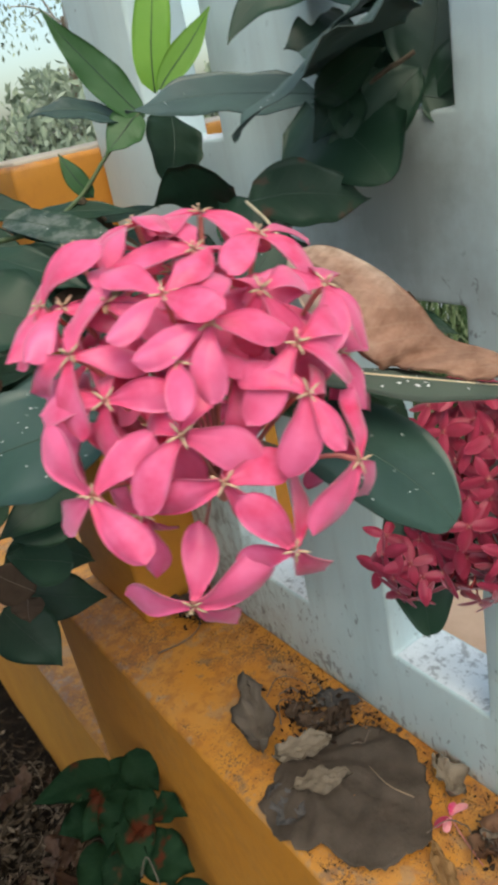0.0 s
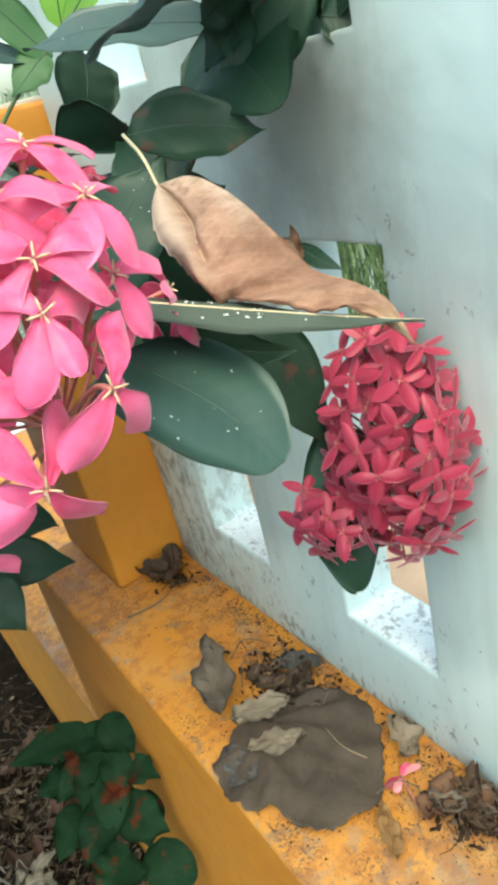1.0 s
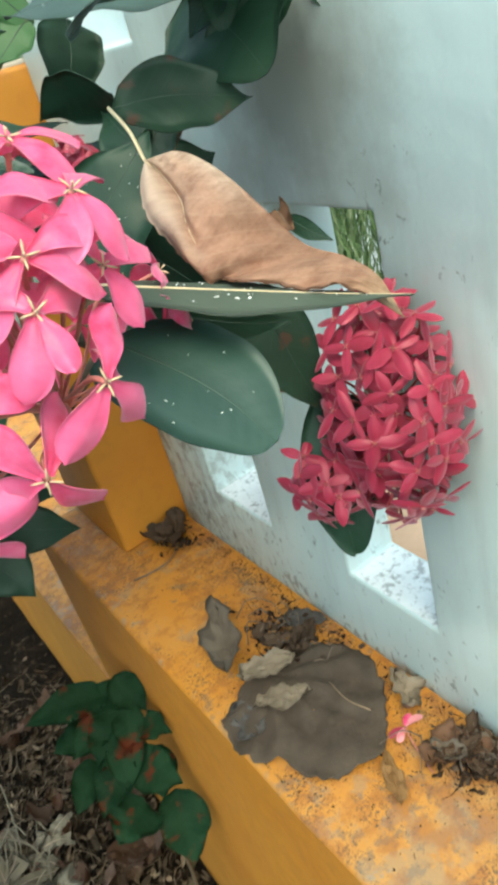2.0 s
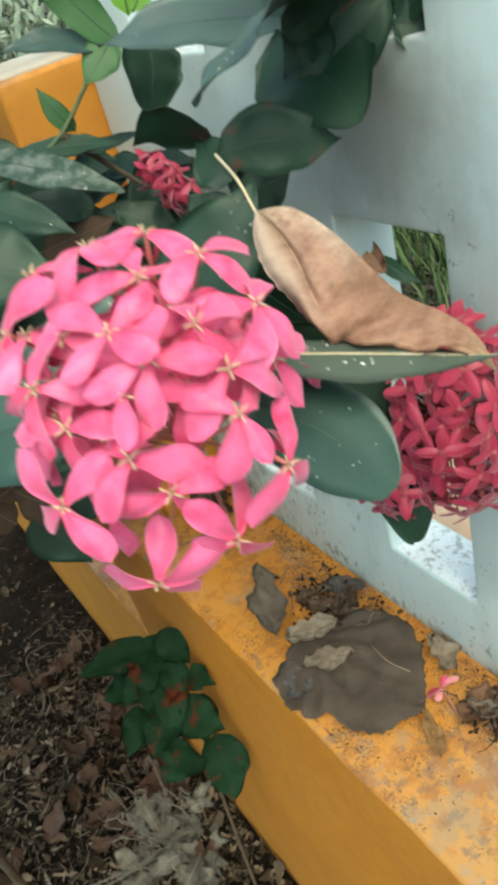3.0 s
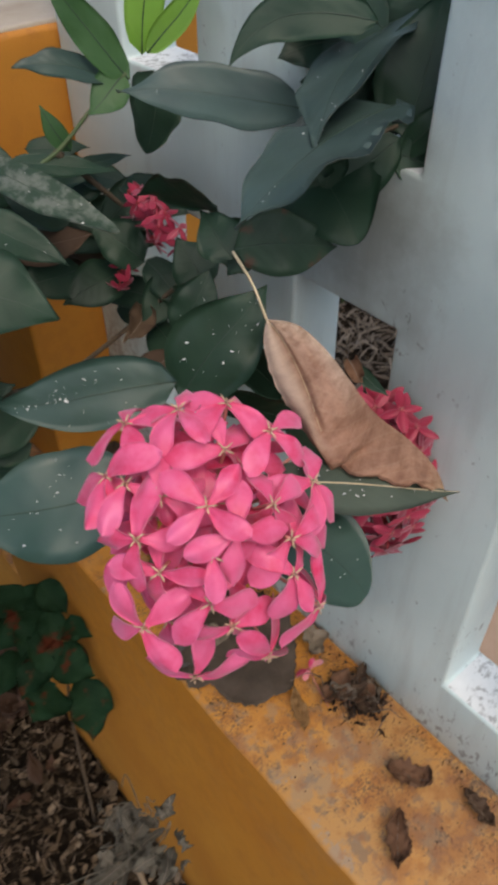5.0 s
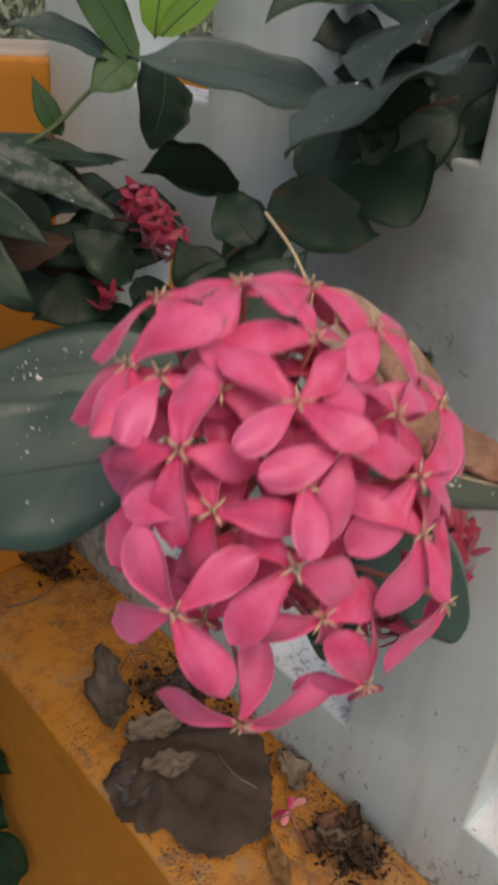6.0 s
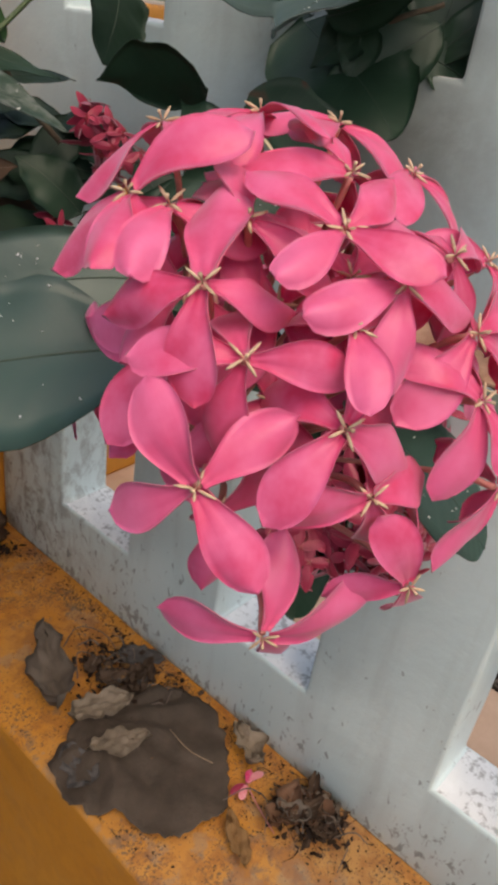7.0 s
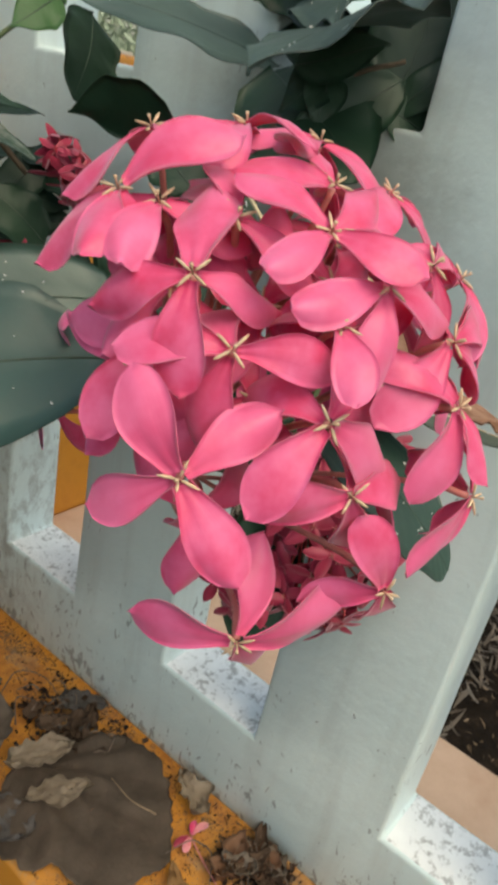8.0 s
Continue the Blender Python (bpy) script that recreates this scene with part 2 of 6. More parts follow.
def dry_leaf():
    m, t, p = nodes_of("dry tan leaf")
    u = uv_parts(t)[0]
    v = nd(t, "ShaderNodeSeparateXYZ", Vector=t.nodes.new("ShaderNodeUVMap").outputs[0]).outputs[1]
    base = ramp(t, u, [(0.0, (0.60, 0.45, 0.34)), (0.22, (0.50, 0.315, 0.23)), (0.50, (0.41, 0.225, 0.155)), (0.85, (0.43, 0.245, 0.165)), (1.0, (0.58, 0.42, 0.27))])
    # the rolled crest is painted paler, as if catching the light
    side = ramp(t, v, [(0.70, (0, 0, 0)), (0.97, (1, 1, 1))])
    near_base = ramp(t, u, [(0.30, (1, 1, 1)), (0.50, (0, 0, 0))])
    col = mix(t, math_node(t, "MULTIPLY", math_node(t, "MULTIPLY", side, near_base), 0.6), base, (0.64, 0.53, 0.44))
    blot = ramp(t, noise_tex(t, 38, 5, 0.6), [(0.35, (0.70, 0.60, 0.52)), (0.62, (1.0, 1.0, 1.0))])
    col = mix(t, 0.45, col, blot, "MULTIPLY")
    # streaks of tone stand in for the shading of the pleats
    along = nd(t, "ShaderNodeCombineXYZ", X=math_node(t, "MULTIPLY", u, 26.0), Y=math_node(t, "MULTIPLY", v, 2.5)).outputs[0]
    streak = ramp(t, noise_tex(t, 1.0, 4, 0.6, along), [(0.36, (0.58, 0.46, 0.40)), (0.52, (0.93, 0.90, 0.88)), (0.68, (1.18, 1.18, 1.18))])
    col = mix(t, 0.65, col, streak, "MULTIPLY")
    fine = ramp(t, noise_tex(t, 420, 3, 0.6), [(0.35, (0.86, 0.82, 0.78)), (0.65, (1.0, 1.0, 1.0))])
    col = mix(t, 0.8, col, fine, "MULTIPLY")
    w = math_node(t, "SINE", math_node(t, "MULTIPLY", math_node(t, "SUBTRACT", u, math_node(t, "MULTIPLY", v, 0.22)), 95.0))
    veins = ramp(t, w, [(0.86, (0, 0, 0)), (1.0, (1, 1, 1))])
    col = mix(t, math_node(t, "MULTIPLY", veins, 0.10), col, (0.62, 0.46, 0.32))
    burnt = ramp(t, math_node(t, "ADD", v, math_node(t, "MULTIPLY", noise_tex(t, 90, 4), 0.14)), [(0.115, (1, 1, 1)), (0.150, (0, 0, 0))])
    # the turned-back flap gets the same painted lightening
    flap = ramp(t, v, [(0.20, (1, 1, 1)), (0.27, (0, 0, 0))])
    col = mix(t, math_node(t, "MULTIPLY", math_node(t, "MULTIPLY", flap, near_base), 0.5), col, (0.60, 0.48, 0.39))
    late = ramp(t, u, [(0.30, (0, 0, 0)), (0.5, (1, 1, 1))])
    col = mix(t, math_node(t, "MULTIPLY", math_node(t, "MULTIPLY", burnt, late), 0.75), col, (0.13, 0.055, 0.03))
    t.links.new(col, p.inputs["Base Color"])
    p.inputs["Roughness"].default_value = 0.7
    bump(t, p, math_node(t, "ADD", math_node(t, "MULTIPLY", w, 0.12), noise_tex(t, 160, 5, 0.65)), 0.5, 0.0012)
    tr = nd(t, "ShaderNodeBsdfTranslucent")
    t.links.new(col, tr.inputs["Color"])
    ms = t.nodes.new("ShaderNodeMixShader")
    ms.inputs[0].default_value = 0.18
    t.links.new(p.outputs[0], ms.inputs[1])
    t.links.new(tr.outputs[0], ms.inputs[2])
    t.links.new(ms.outputs[0], t.nodes["Material Output"].inputs["Surface"])
    return m


# distance haze is painted into the bark and leaf colours of these two
hazy_bark = plain("far bark with painted haze", (0.28, 0.27, 0.24), (0.38, 0.36, 0.32), 5)
hazy_green = island("far leaves with painted haze", [(0.22, 0.27, 0.18), (0.36, 0.42, 0.30), (0.28, 0.33, 0.23), (0.44, 0.49, 0.38)])
paint_blue = wall_paint()
cement = bare_cement()
paint_orange = orange_paint()
coping = dusty_top()
earth = soil()
green_leaf = leaf_mat("dark green leaf", (0.009, 0.028, 0.016), (0.022, 0.054, 0.031), (0.045, 0.080, 0.050))
# the next two base colours are lifted and blued to carry the sky's sheen
glossy_leaf = leaf_mat("glossy green leaf", (0.016, 0.043, 0.033), (0.034, 0.075, 0.057), (0.050, 0.088, 0.062), 0.46, shine=0.75)
sky_sheen_leaf = leaf_mat("leaf with painted sky sheen", (0.030, 0.056, 0.049), (0.056, 0.096, 0.086), (0.08, 0.12, 0.10), 0.46, shine=0.7)
dusty_leaf = leaf_mat("dusty green leaf", (0.014, 0.034, 0.020), (0.030, 0.060, 0.038), (0.075, 0.13, 0.08), 0.5, dust=0.28)
blotched_leaf = leaf_mat("blotched green leaf", (0.014, 0.034, 0.020), (0.029, 0.060, 0.036), (0.075, 0.13, 0.08), blotch=(0.10, 0.045, 0.03))
half_green = leaf_mat("mid green leaf", (0.030, 0.085, 0.030), (0.060, 0.14, 0.048), (0.10, 0.19, 0.08), glow=0.2)
young_leaf = leaf_mat("young leaf", (0.13, 0.30, 0.04), (0.24, 0.42, 0.07), (0.30, 0.45, 0.12), glow=0.35)
croton = leaf_mat("red flecked leaf", (0.005, 0.020, 0.009), (0.014, 0.042, 0.019), (0.05, 0.10, 0.04), 0.72, blotch=(0.115, 0.020, 0.010), spread=0.585, grain=24)
under_leaf = leaf_mat("pale leaf underside", (0.058, 0.078, 0.058), (0.092, 0.114, 0.086), (0.15, 0.17, 0.12), 0.65)
dead_leaf = dry_leaf()
brown_leaf = leaf_mat("brown fallen leaf", (0.048, 0.031, 0.019), (0.100, 0.067, 0.044), (0.05, 0.035, 0.025), 0.75, glow=0.0)
grey_leaf = leaf_mat("grey withered leaf", (0.15, 0.115, 0.082), (0.27, 0.215, 0.16), (0.36, 0.30, 0.24), 0.85, glow=0.0)
ochre_leaf = leaf_mat("ochre withered leaf", (0.16, 0.085, 0.035), (0.28, 0.16, 0.07), (0.32, 0.2, 0.1), 0.8, glow=0.0)
dun_leaf = leaf_mat("dun withered leaf", (0.10, 0.078, 0.060), (0.19, 0.155, 0.125), (0.2, 0.17, 0.14), 0.85, glow=0.0)
dry_bract = leaf_mat("grey dry bract", (0.050, 0.044, 0.033), (0.118, 0.104, 0.082), (0.2, 0.18, 0.15), 0.9, glow=0.0)
rot_leaf = leaf_mat("dark rotten leaf", (0.05, 0.032, 0.022), (0.10, 0.065, 0.045), (0.12, 0.08, 0.06), 0.8, glow=0.0)
russet_leaf = leaf_mat("russet withered leaf", (0.085, 0.042, 0.024), (0.190, 0.105, 0.066), (0.12, 0.08, 0.06), 0.85, glow=0.0)
rib_green = plain("leaf rib", (0.016, 0.036, 0.022), (0.034, 0.062, 0.040), 60, 0.5, 0.2, 0.0005)
rib_tan = plain("tan rib", (0.52, 0.40, 0.24), (0.66, 0.54, 0.36), 60, 0.6, 0.2, 0.0005)
rib_brown = plain("brown rib", (0.12, 0.085, 0.065), (0.17, 0.13, 0.10), 60, 0.7, 0.2, 0.0005)
green_stem = plain("green shoot", (0.050, 0.085, 0.032), (0.095, 0.130, 0.055), 90, 0.6, 0.3, 0.001)
bark = plain("stem bark", (0.05, 0.035, 0.022), (0.13, 0.095, 0.06), 90, 0.85, 0.8, 0.003)
twig_tan = plain("dry twig", (0.22, 0.15, 0.09), (0.38, 0.28, 0.18), 120, 0.8)
dark_bark = plain("charred bark", (0.03, 0.026, 0.024), (0.11, 0.10, 0.095), 120, 0.9, 0.8, 0.002)
pink_petal = petal_mat("pink petal", (0.79, 0.032, 0.145), (0.94, 0.205, 0.435), 0.26)
faded_petal = petal_mat("faded petal", (0.80, 0.20, 0.24), (0.90, 0.42, 0.44), 0.2)
red_petal = petal_mat("red petal", (0.33, 0.010, 0.040), (0.46, 0.030, 0.085), 0.15)
tube_pink = plain("corolla tube", (0.52, 0.14, 0.14), (0.62, 0.27, 0.22), 150, 0.5, 0.1, 0.0005)
tube_red = plain("red corolla tube", (0.35, 0.02, 0.03), (0.48, 0.05, 0.06), 150, 0.5, 0.1, 0.0005)
cream = plain("cream anther", (0.48, 0.32, 0.19), (0.68, 0.50, 0.34), 300, 0.7, 0.2, 0.0004)
white_fleck = plain("white fleck", (0.72, 0.72, 0.70), (0.86, 0.86, 0.84), 200, 0.8)
litter_mat = island("dry leaf litter", [(0.026, 0.019, 0.012), (0.072, 0.051, 0.032), (0.15, 0.108, 0.070), (0.045, 0.032, 0.020), (0.20, 0.145, 0.097), (0.34, 0.26, 0.185)])
litter_pale = island("curled dead leaves", [(0.060, 0.034, 0.022), (0.15, 0.090, 0.065), (0.070, 0.038, 0.024), (0.18, 0.115, 0.085), (0.050, 0.031, 0.020)])
grass_mat = island("grass", [(0.035, 0.065, 0.022), (0.065, 0.11, 0.038), (0.10, 0.15, 0.055), (0.22, 0.25, 0.14)], 0.6)


# ---- shared builders ----
WORLD = {}


def thing(name, at, label, category, group="", kind=""):
    ob = new(name)
    ob.empty_display_size = 0.02
    ob.matrix_basis = Matrix.Translation(at)
    WORLD[ob] = Matrix.Translation(at)
    return tagged(ob, label, category, group, kind)


def put(name, mesh, parent=None, m=None, label=""):
    ob = new(name, mesh)
    m = m or Matrix.Identity(4)
    WORLD[ob] = m.copy()
    if parent:
        ob.parent = parent
        ob.matrix_basis = WORLD[parent].inverted() @ m
    else:
        ob.matrix_basis = m
    return tagged(ob, label)


def mesh_of(name, verts, faces, mats, uvs=None, smooth=True, slots=None):
    me = bpy.data.meshes.new(name)
    me.from_pydata([tuple(v) for v in verts], [], faces)
    for m in mats if isinstance(mats, (list, tuple)) else [mats]:
        me.materials.append(m)
    if uvs:
        layer = me.uv_layers.new(name="UVMap")
        idx = np.zeros(len(me.loops), dtype=np.int32)
        me.loops.foreach_get("vertex_index", idx)
        layer.data.foreach_set("uv", np.array(uvs, dtype=np.float32)[idx].ravel())
    me.polygons.foreach_set("use_smooth", [smooth] * len(me.polygons))
    if slots:
        me.polygons.foreach_set("material_index", slots)
    me.update()
    return me


def sheet(fn, nu, nv, thick):
    """A thin curved sheet with two faces and a rim: fn(u, v) gives its points, u 0 to 1 and v -1 to 1."""
    P = [[Vector(fn(i / nu, 2 * j / nv - 1)) for j in range(nv + 1)] for i in range(nu + 1)]
    top, low, uv = [], [], []
    for i in range(nu + 1):
        for j in range(nv + 1):
            a = P[min(i + 1, nu)][j] - P[max(i - 1, 0)][j]
            b = P[i][min(j + 1, nv)] - P[i][max(j - 1, 0)]
            n = a.cross(b)
            n = n.normalized() if n.length > 1e-12 else Vector((0, 0, 1))
            top.append(P[i][j])
            low.append(P[i][j] - n * thick)
            uv.append((i / nu, j / nv))
    k, w = len(top), nv + 1
    faces = []
    for i in range(nu):
        for j in range(nv):
            a, b, c, d = i * w + j, (i + 1) * w + j, (i + 1) * w + j + 1, i * w + j + 1
            faces += [(a, b, c, d), (k + d, k + c, k + b, k + a)]
    ring = [j for j in range(w)] + [i * w + nv for i in range(1, nu + 1)] + [nu * w + j for j in range(nv - 1, -1, -1)] + [i * w for i in range(nu - 1, 0, -1)]
    for a, b in zip(ring, ring[1:] + ring[:1]):
        faces.append((b, a, k + a, k + b))
    return top + low, faces, uv + uv


def tube(points, radii, sides=7):
    """A tapered, closed tube along points."""
    pts = [Vector(p) for p in points]
    verts, faces = [], []
    ref = Vector((0.31, 0.17, 0.94))
    for i, p in enumerate(pts):
        d = (pts[min(i + 1, len(pts) - 1)] - pts[max(i - 1, 0)]).normalized()
        a = d.cross(ref)
        a = a.normalized() if a.length > 1e-4 else d.orthogonal().normalized()
        b = d.cross(a)
        r = radii[min(i, len(radii) - 1)]
        verts += [p + (a * math.cos(2 * math.pi * s / sides) + b * math.sin(2 * math.pi * s / sides)) * r for s in range(sides)]
    for i in range(len(pts) - 1):
        for s in range(sides):
            faces.append((i * sides + s, i * sides + (s + 1) % sides, (i + 1) * sides + (s + 1) % sides, (i + 1) * sides + s))
    faces.append(tuple(range(sides - 1, -1, -1)))
    faces.append(tuple((len(pts) - 1) * sides + s for s in range(sides)))
    return verts, faces


def joined(shapes):
    verts, faces = [], []
    for v, f in shapes:
        k = len(verts)
        verts += list(v)
        faces += [tuple(i + k for i in g) for g in f]
    return verts, faces


def bend(points, steps=10):
    """A smooth line through points."""
    pts = [Vector(p) for p in points]
    pts = [pts[0] * 2 - pts[1]] + pts + [pts[-1] * 2 - pts[-2]]
    out = []
    for i in range(1, len(pts) - 2):
        for s in range(steps):
            t = s / steps
            a, b, c, d = pts[i - 1:i + 3]
            out.append(0.5 * (2 * b + (c - a) * t + (2 * a - 5 * b + 4 * c - d) * t * t + (3 * b - a - 3 * c + d) * t ** 3))
    return out + [pts[-2]]


def taper(n, a, b):
    return [a + (b - a) * i / max(1, n - 1) for i in range(n)]


def box_mesh(name, lo, hi, mat, bevel=0.004, cuts=0, wobble=0.0):
    bm = bmesh.new()
    bmesh.ops.create_cube(bm, size=1)
    lo, hi = Vector(lo), Vector(hi)
    for v in bm.verts:
        v.co = Vector([lo[i] + (v.co[i] + 0.5) * (hi[i] - lo[i]) for i in range(3)])
    if cuts:
        long = max(range(3), key=lambda i: hi[i] - lo[i])
        es = [e for e in bm.edges if abs(e.verts[0].co[long] - e.verts[1].co[long]) > 1e-6]
        bmesh.ops.subdivide_edges(bm, edges=es, cuts=cuts, use_grid_fill=True)
    sharp = [e for e in bm.edges if len(e.link_faces) == 2 and e.calc_face_angle() > 1]
    bmesh.ops.bevel(bm, geom=sharp, offset=bevel, segments=3, affect="EDGES", profile=0.5)
    if wobble:
        for v in bm.verts:
            v.co += noise.noise_vector(v.co * 9) * wobble + noise.noise_vector(v.co * 40) * wobble * 0.5
    me = bpy.data.meshes.new(name)
    bm.to_mesh(me)
    bm.free()
    me.materials.append(mat)
    me.polygons.foreach_set("use_smooth", [True] * len(me.polygons))
    me.set_sharp_from_angle(angle=radians(50))
    return me


# ---- ground: one sheet to the horizon ----
GROUND = -0.70


def ground_mesh():
    s = [-1.0 + 2 * i / 120 for i in range(121)]
    line = [3.2 * a + 600 * a ** 9 for a in s]
    verts, faces = [], []
    for y in line:
        for x in line:
            near = max(0.0, 1 - max(abs(x), abs(y)) / 6)
            verts.append((x, y + 0.8, GROUND + near * (0.03 * noise.noise(Vector((x * 3, y * 3, 0))) + 0.012 * noise.noise(Vector((x * 14, y * 14, 3))))))
    n = len(line)
    for i in range(n - 1):
        for j in range(n - 1):
            faces.append((i * n + j, i * n + j + 1, (i + 1) * n + j + 1, (i + 1) * n + j))
    return mesh_of("ground", verts, faces, earth)


tagged(put("ground", ground_mesh()), "dark bare garden soil under dry leaf litter", "ground", kind="structure")

# ---- the plinth with its ledge, the pierced wall on it, and the low wall that goes on ----
LEDGE = 0.27
FRONT, WALL, BACK, OUTER = 0.322, 0.500, 0.566, 0.745
PIER_START, PIER_END = 0.970, 1.160
tagged(put("plinth", box_mesh("plinth", (FRONT, -2.2, GROUND - 0.1), (OUTER, PIER_END, LEDGE), paint_orange, 0.006, 120, 0.0022)),
       "weathered orange painted masonry plinth with a stained ledge", "plinth", kind="structure")

HOLE, PITCH, FIRST = 0.118, 0.250, 0.474
SILLS = (0.372, 0.881)
HEADS = (0.754, 1.263)
WALL_END, WALL_START, WALL_TOP = 0.967, -2.1, 1.52


def pierced_wall():
    """One slab with two rows of openings cut through it."""
    ys = [WALL_START]
    k = -10
    while FIRST + k * PITCH < WALL_END - 0.05:
        a = FIRST + k * PITCH
        if a > WALL_START + 0.05:
            ys += [a, a + HOLE]
        k += 1
    ys.append(WALL_END)
    zs = [LEDGE, SILLS[0], HEADS[0], SILLS[1], HEADS[1], WALL_TOP]
    bm = bmesh.new()
    grid = {}
    for s, x in enumerate((WALL, BACK)):
        for i, y in enumerate(ys):
            for j, z in enumerate(zs):
                grid[s, i, j] = bm.verts.new((x, y, z))
    hole = lambda i, j: 0 <= i < len(ys) - 1 and i % 2 == 1 and j in (1, 3)
    solid = lambda i, j: 0 <= i < len(ys) - 1 and 0 <= j < len(zs) - 1 and not hole(i, j)
    for i in range(len(ys) - 1):
        for j in range(len(zs) - 1):
            if not solid(i, j):
                continue
            q = [(i, j), (i + 1, j), (i + 1, j + 1), (i, j + 1)]
            bm.faces.new([grid[0, a, b] for a, b in reversed(q)])
            bm.faces.new([grid[1, a, b] for a, b in q])
            for (da, db), (p, r) in (((-1, 0), (q[3], q[0])), ((1, 0), (q[1], q[2])), ((0, -1), (q[0], q[1])), ((0, 1), (q[2], q[3]))):
                if not solid(i + da, j + db):
                    f = bm.faces.new([grid[0, p[0], p[1]], grid[0, r[0], r[1]], grid[1, r[0], r[1]], grid[1, p[0], p[1]]])
                    if hole(i + da, j + db) and db:
                        f.material_index = 1
    bmesh.ops.recalc_face_normals(bm, faces=bm.faces)
    es = [e for e in bm.edges if (e.verts[0].co - e.verts[1].co).length > 0.15]
    bmesh.ops.subdivide_edges(bm, edges=es, cuts=5, use_grid_fill=True)
    sharp = [e for e in bm.edges if len(e.link_faces) == 2 and e.calc_face_angle() > 1]
    bmesh.ops.bevel(bm, geom=sharp, offset=0.0035, segments=2, affect="EDGES", profile=0.5)
    for v in bm.verts:
        if v.co.z > LEDGE + 0.01:
            v.co += noise.noise_vector(v.co * 14) * 0.0022
    me = bpy.data.meshes.new("wall")
    bm.to_mesh(me)
    bm.free()
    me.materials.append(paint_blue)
    me.materials.append(cement)
    me.polygons.foreach_set("use_smooth", [True] * len(me.polygons))
    me.set_sharp_from_angle(angle=radians(50))
    return me


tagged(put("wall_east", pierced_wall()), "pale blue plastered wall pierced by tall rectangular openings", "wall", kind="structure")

PIER_TOP = 0.888
tagged(put("pier", box_mesh("pier", (0.395, PIER_START, LEDGE), (OUTER, PIER_END, PIER_TOP), paint_orange, 0.006, 30, 0.002)),
       "orange painted masonry pier standing on the plinth", "pier", kind="structure")
tagged(put("pier_cap", box_mesh("pier_cap", (0.401, PIER_START + 0.006, PIER_TOP - 0.01), (OUTER - 0.006, PIER_END - 0.006, PIER_TOP + 0.004), coping, 0.003, 20, 0.0015)),
       "pale dusty top of the orange pier", "pier top", kind="structure")
tagged(put("step", box_mesh("step", (FRONT + 0.004, PIER_END, GROUND - 0.1), (OUTER, 2.7, -0.120), paint_orange, 0.006, 40, 0.002)),
       "lower orange painted step beyond the pier", "step", kind="structure")
peach = plain("peach ledge top", (0.50, 0.31, 0.20), (0.62, 0.42, 0.29), 14, 0.85, 0.4, 0.002)
concrete = plain("pale concrete road", (0.52, 0.55, 0.60), (0.64, 0.67, 0.71), 3, 0.8, 0.4, 0.004)
road_v, road_f = [], []
for i in range(25):
    for x in (-30.0, 30.0):
        road_v.append((x, 3.3 + 0.64 * i, GROUND + 0.045))
road_f = [(2 * i, 2 * i + 1, 2 * i + 3, 2 * i + 2) for i in range(24)]
tagged(put("road", mesh_of("road", road_v, road_f, concrete)), "pale grey concrete lane beyond the garden", "road", kind="structure")
# thin slab over the plinth, paler and pinker than its orange
tagged(put("outer_ledge", box_mesh("outer_ledge", (BACK, -2.2, LEDGE - 0.02), (OUTER + 0.003, PIER_START, LEDGE + 0.004), peach, 0.002, 60, 0.001)),
       "pale peach ledge on the far side of the wall", "ledge", kind="structure")


# ---- leaves ----
def leaf_points(base, tip, width, normal, mid=None, sag=0.06, fold=0.10, wave=0.02, shape=1.0, seed=0, blunt=0.72):
    B, T, N = Vector(base), Vector(tip), Vector(normal).normalized()
    L = (T - B).length
    M = Vector(mid) if mid else (B + T) / 2 + N * L * sag
    C = M * 2 - (B + T) / 2

    def at(u, v):
        p = B * (1 - u) ** 2 + C * 2 * u * (1 - u) + T * u * u
        d = ((C - B) * (1 - u) + (T - C) * u).normalized()
        s = d.cross(N)
        s = s.normalized() if s.length > 1e-5 else d.orthogonal().normalized()
        n = s.cross(d)
        w = width / 2 * (math.sin(math.pi * min(1, u ** (0.80 * shape))) ** (blunt if blunt < 0.6 else blunt - 0.14 + 0.50 * u) * (1 - 0.25 * u ** 3) + 0.015)
        rise = fold * abs(v) * w - 0.10 * v * v * w
        ripple = wave * width * (math.sin(u * (11 + seed % 5 * 2) + seed * 2.3 + (2 if v > 0 else 0)) + 0.5 * math.sin(u * 23 + seed)) * v * v
        rise += 0.22 * math.sin(u * 2.6 + seed * 1.7) * v * w * u
        crook = 0.02 * L * math.sin(u * 5 + seed)
        return p - s * (v * w - crook) + n * (rise + ripple)
    return at


LEAVES = [0]


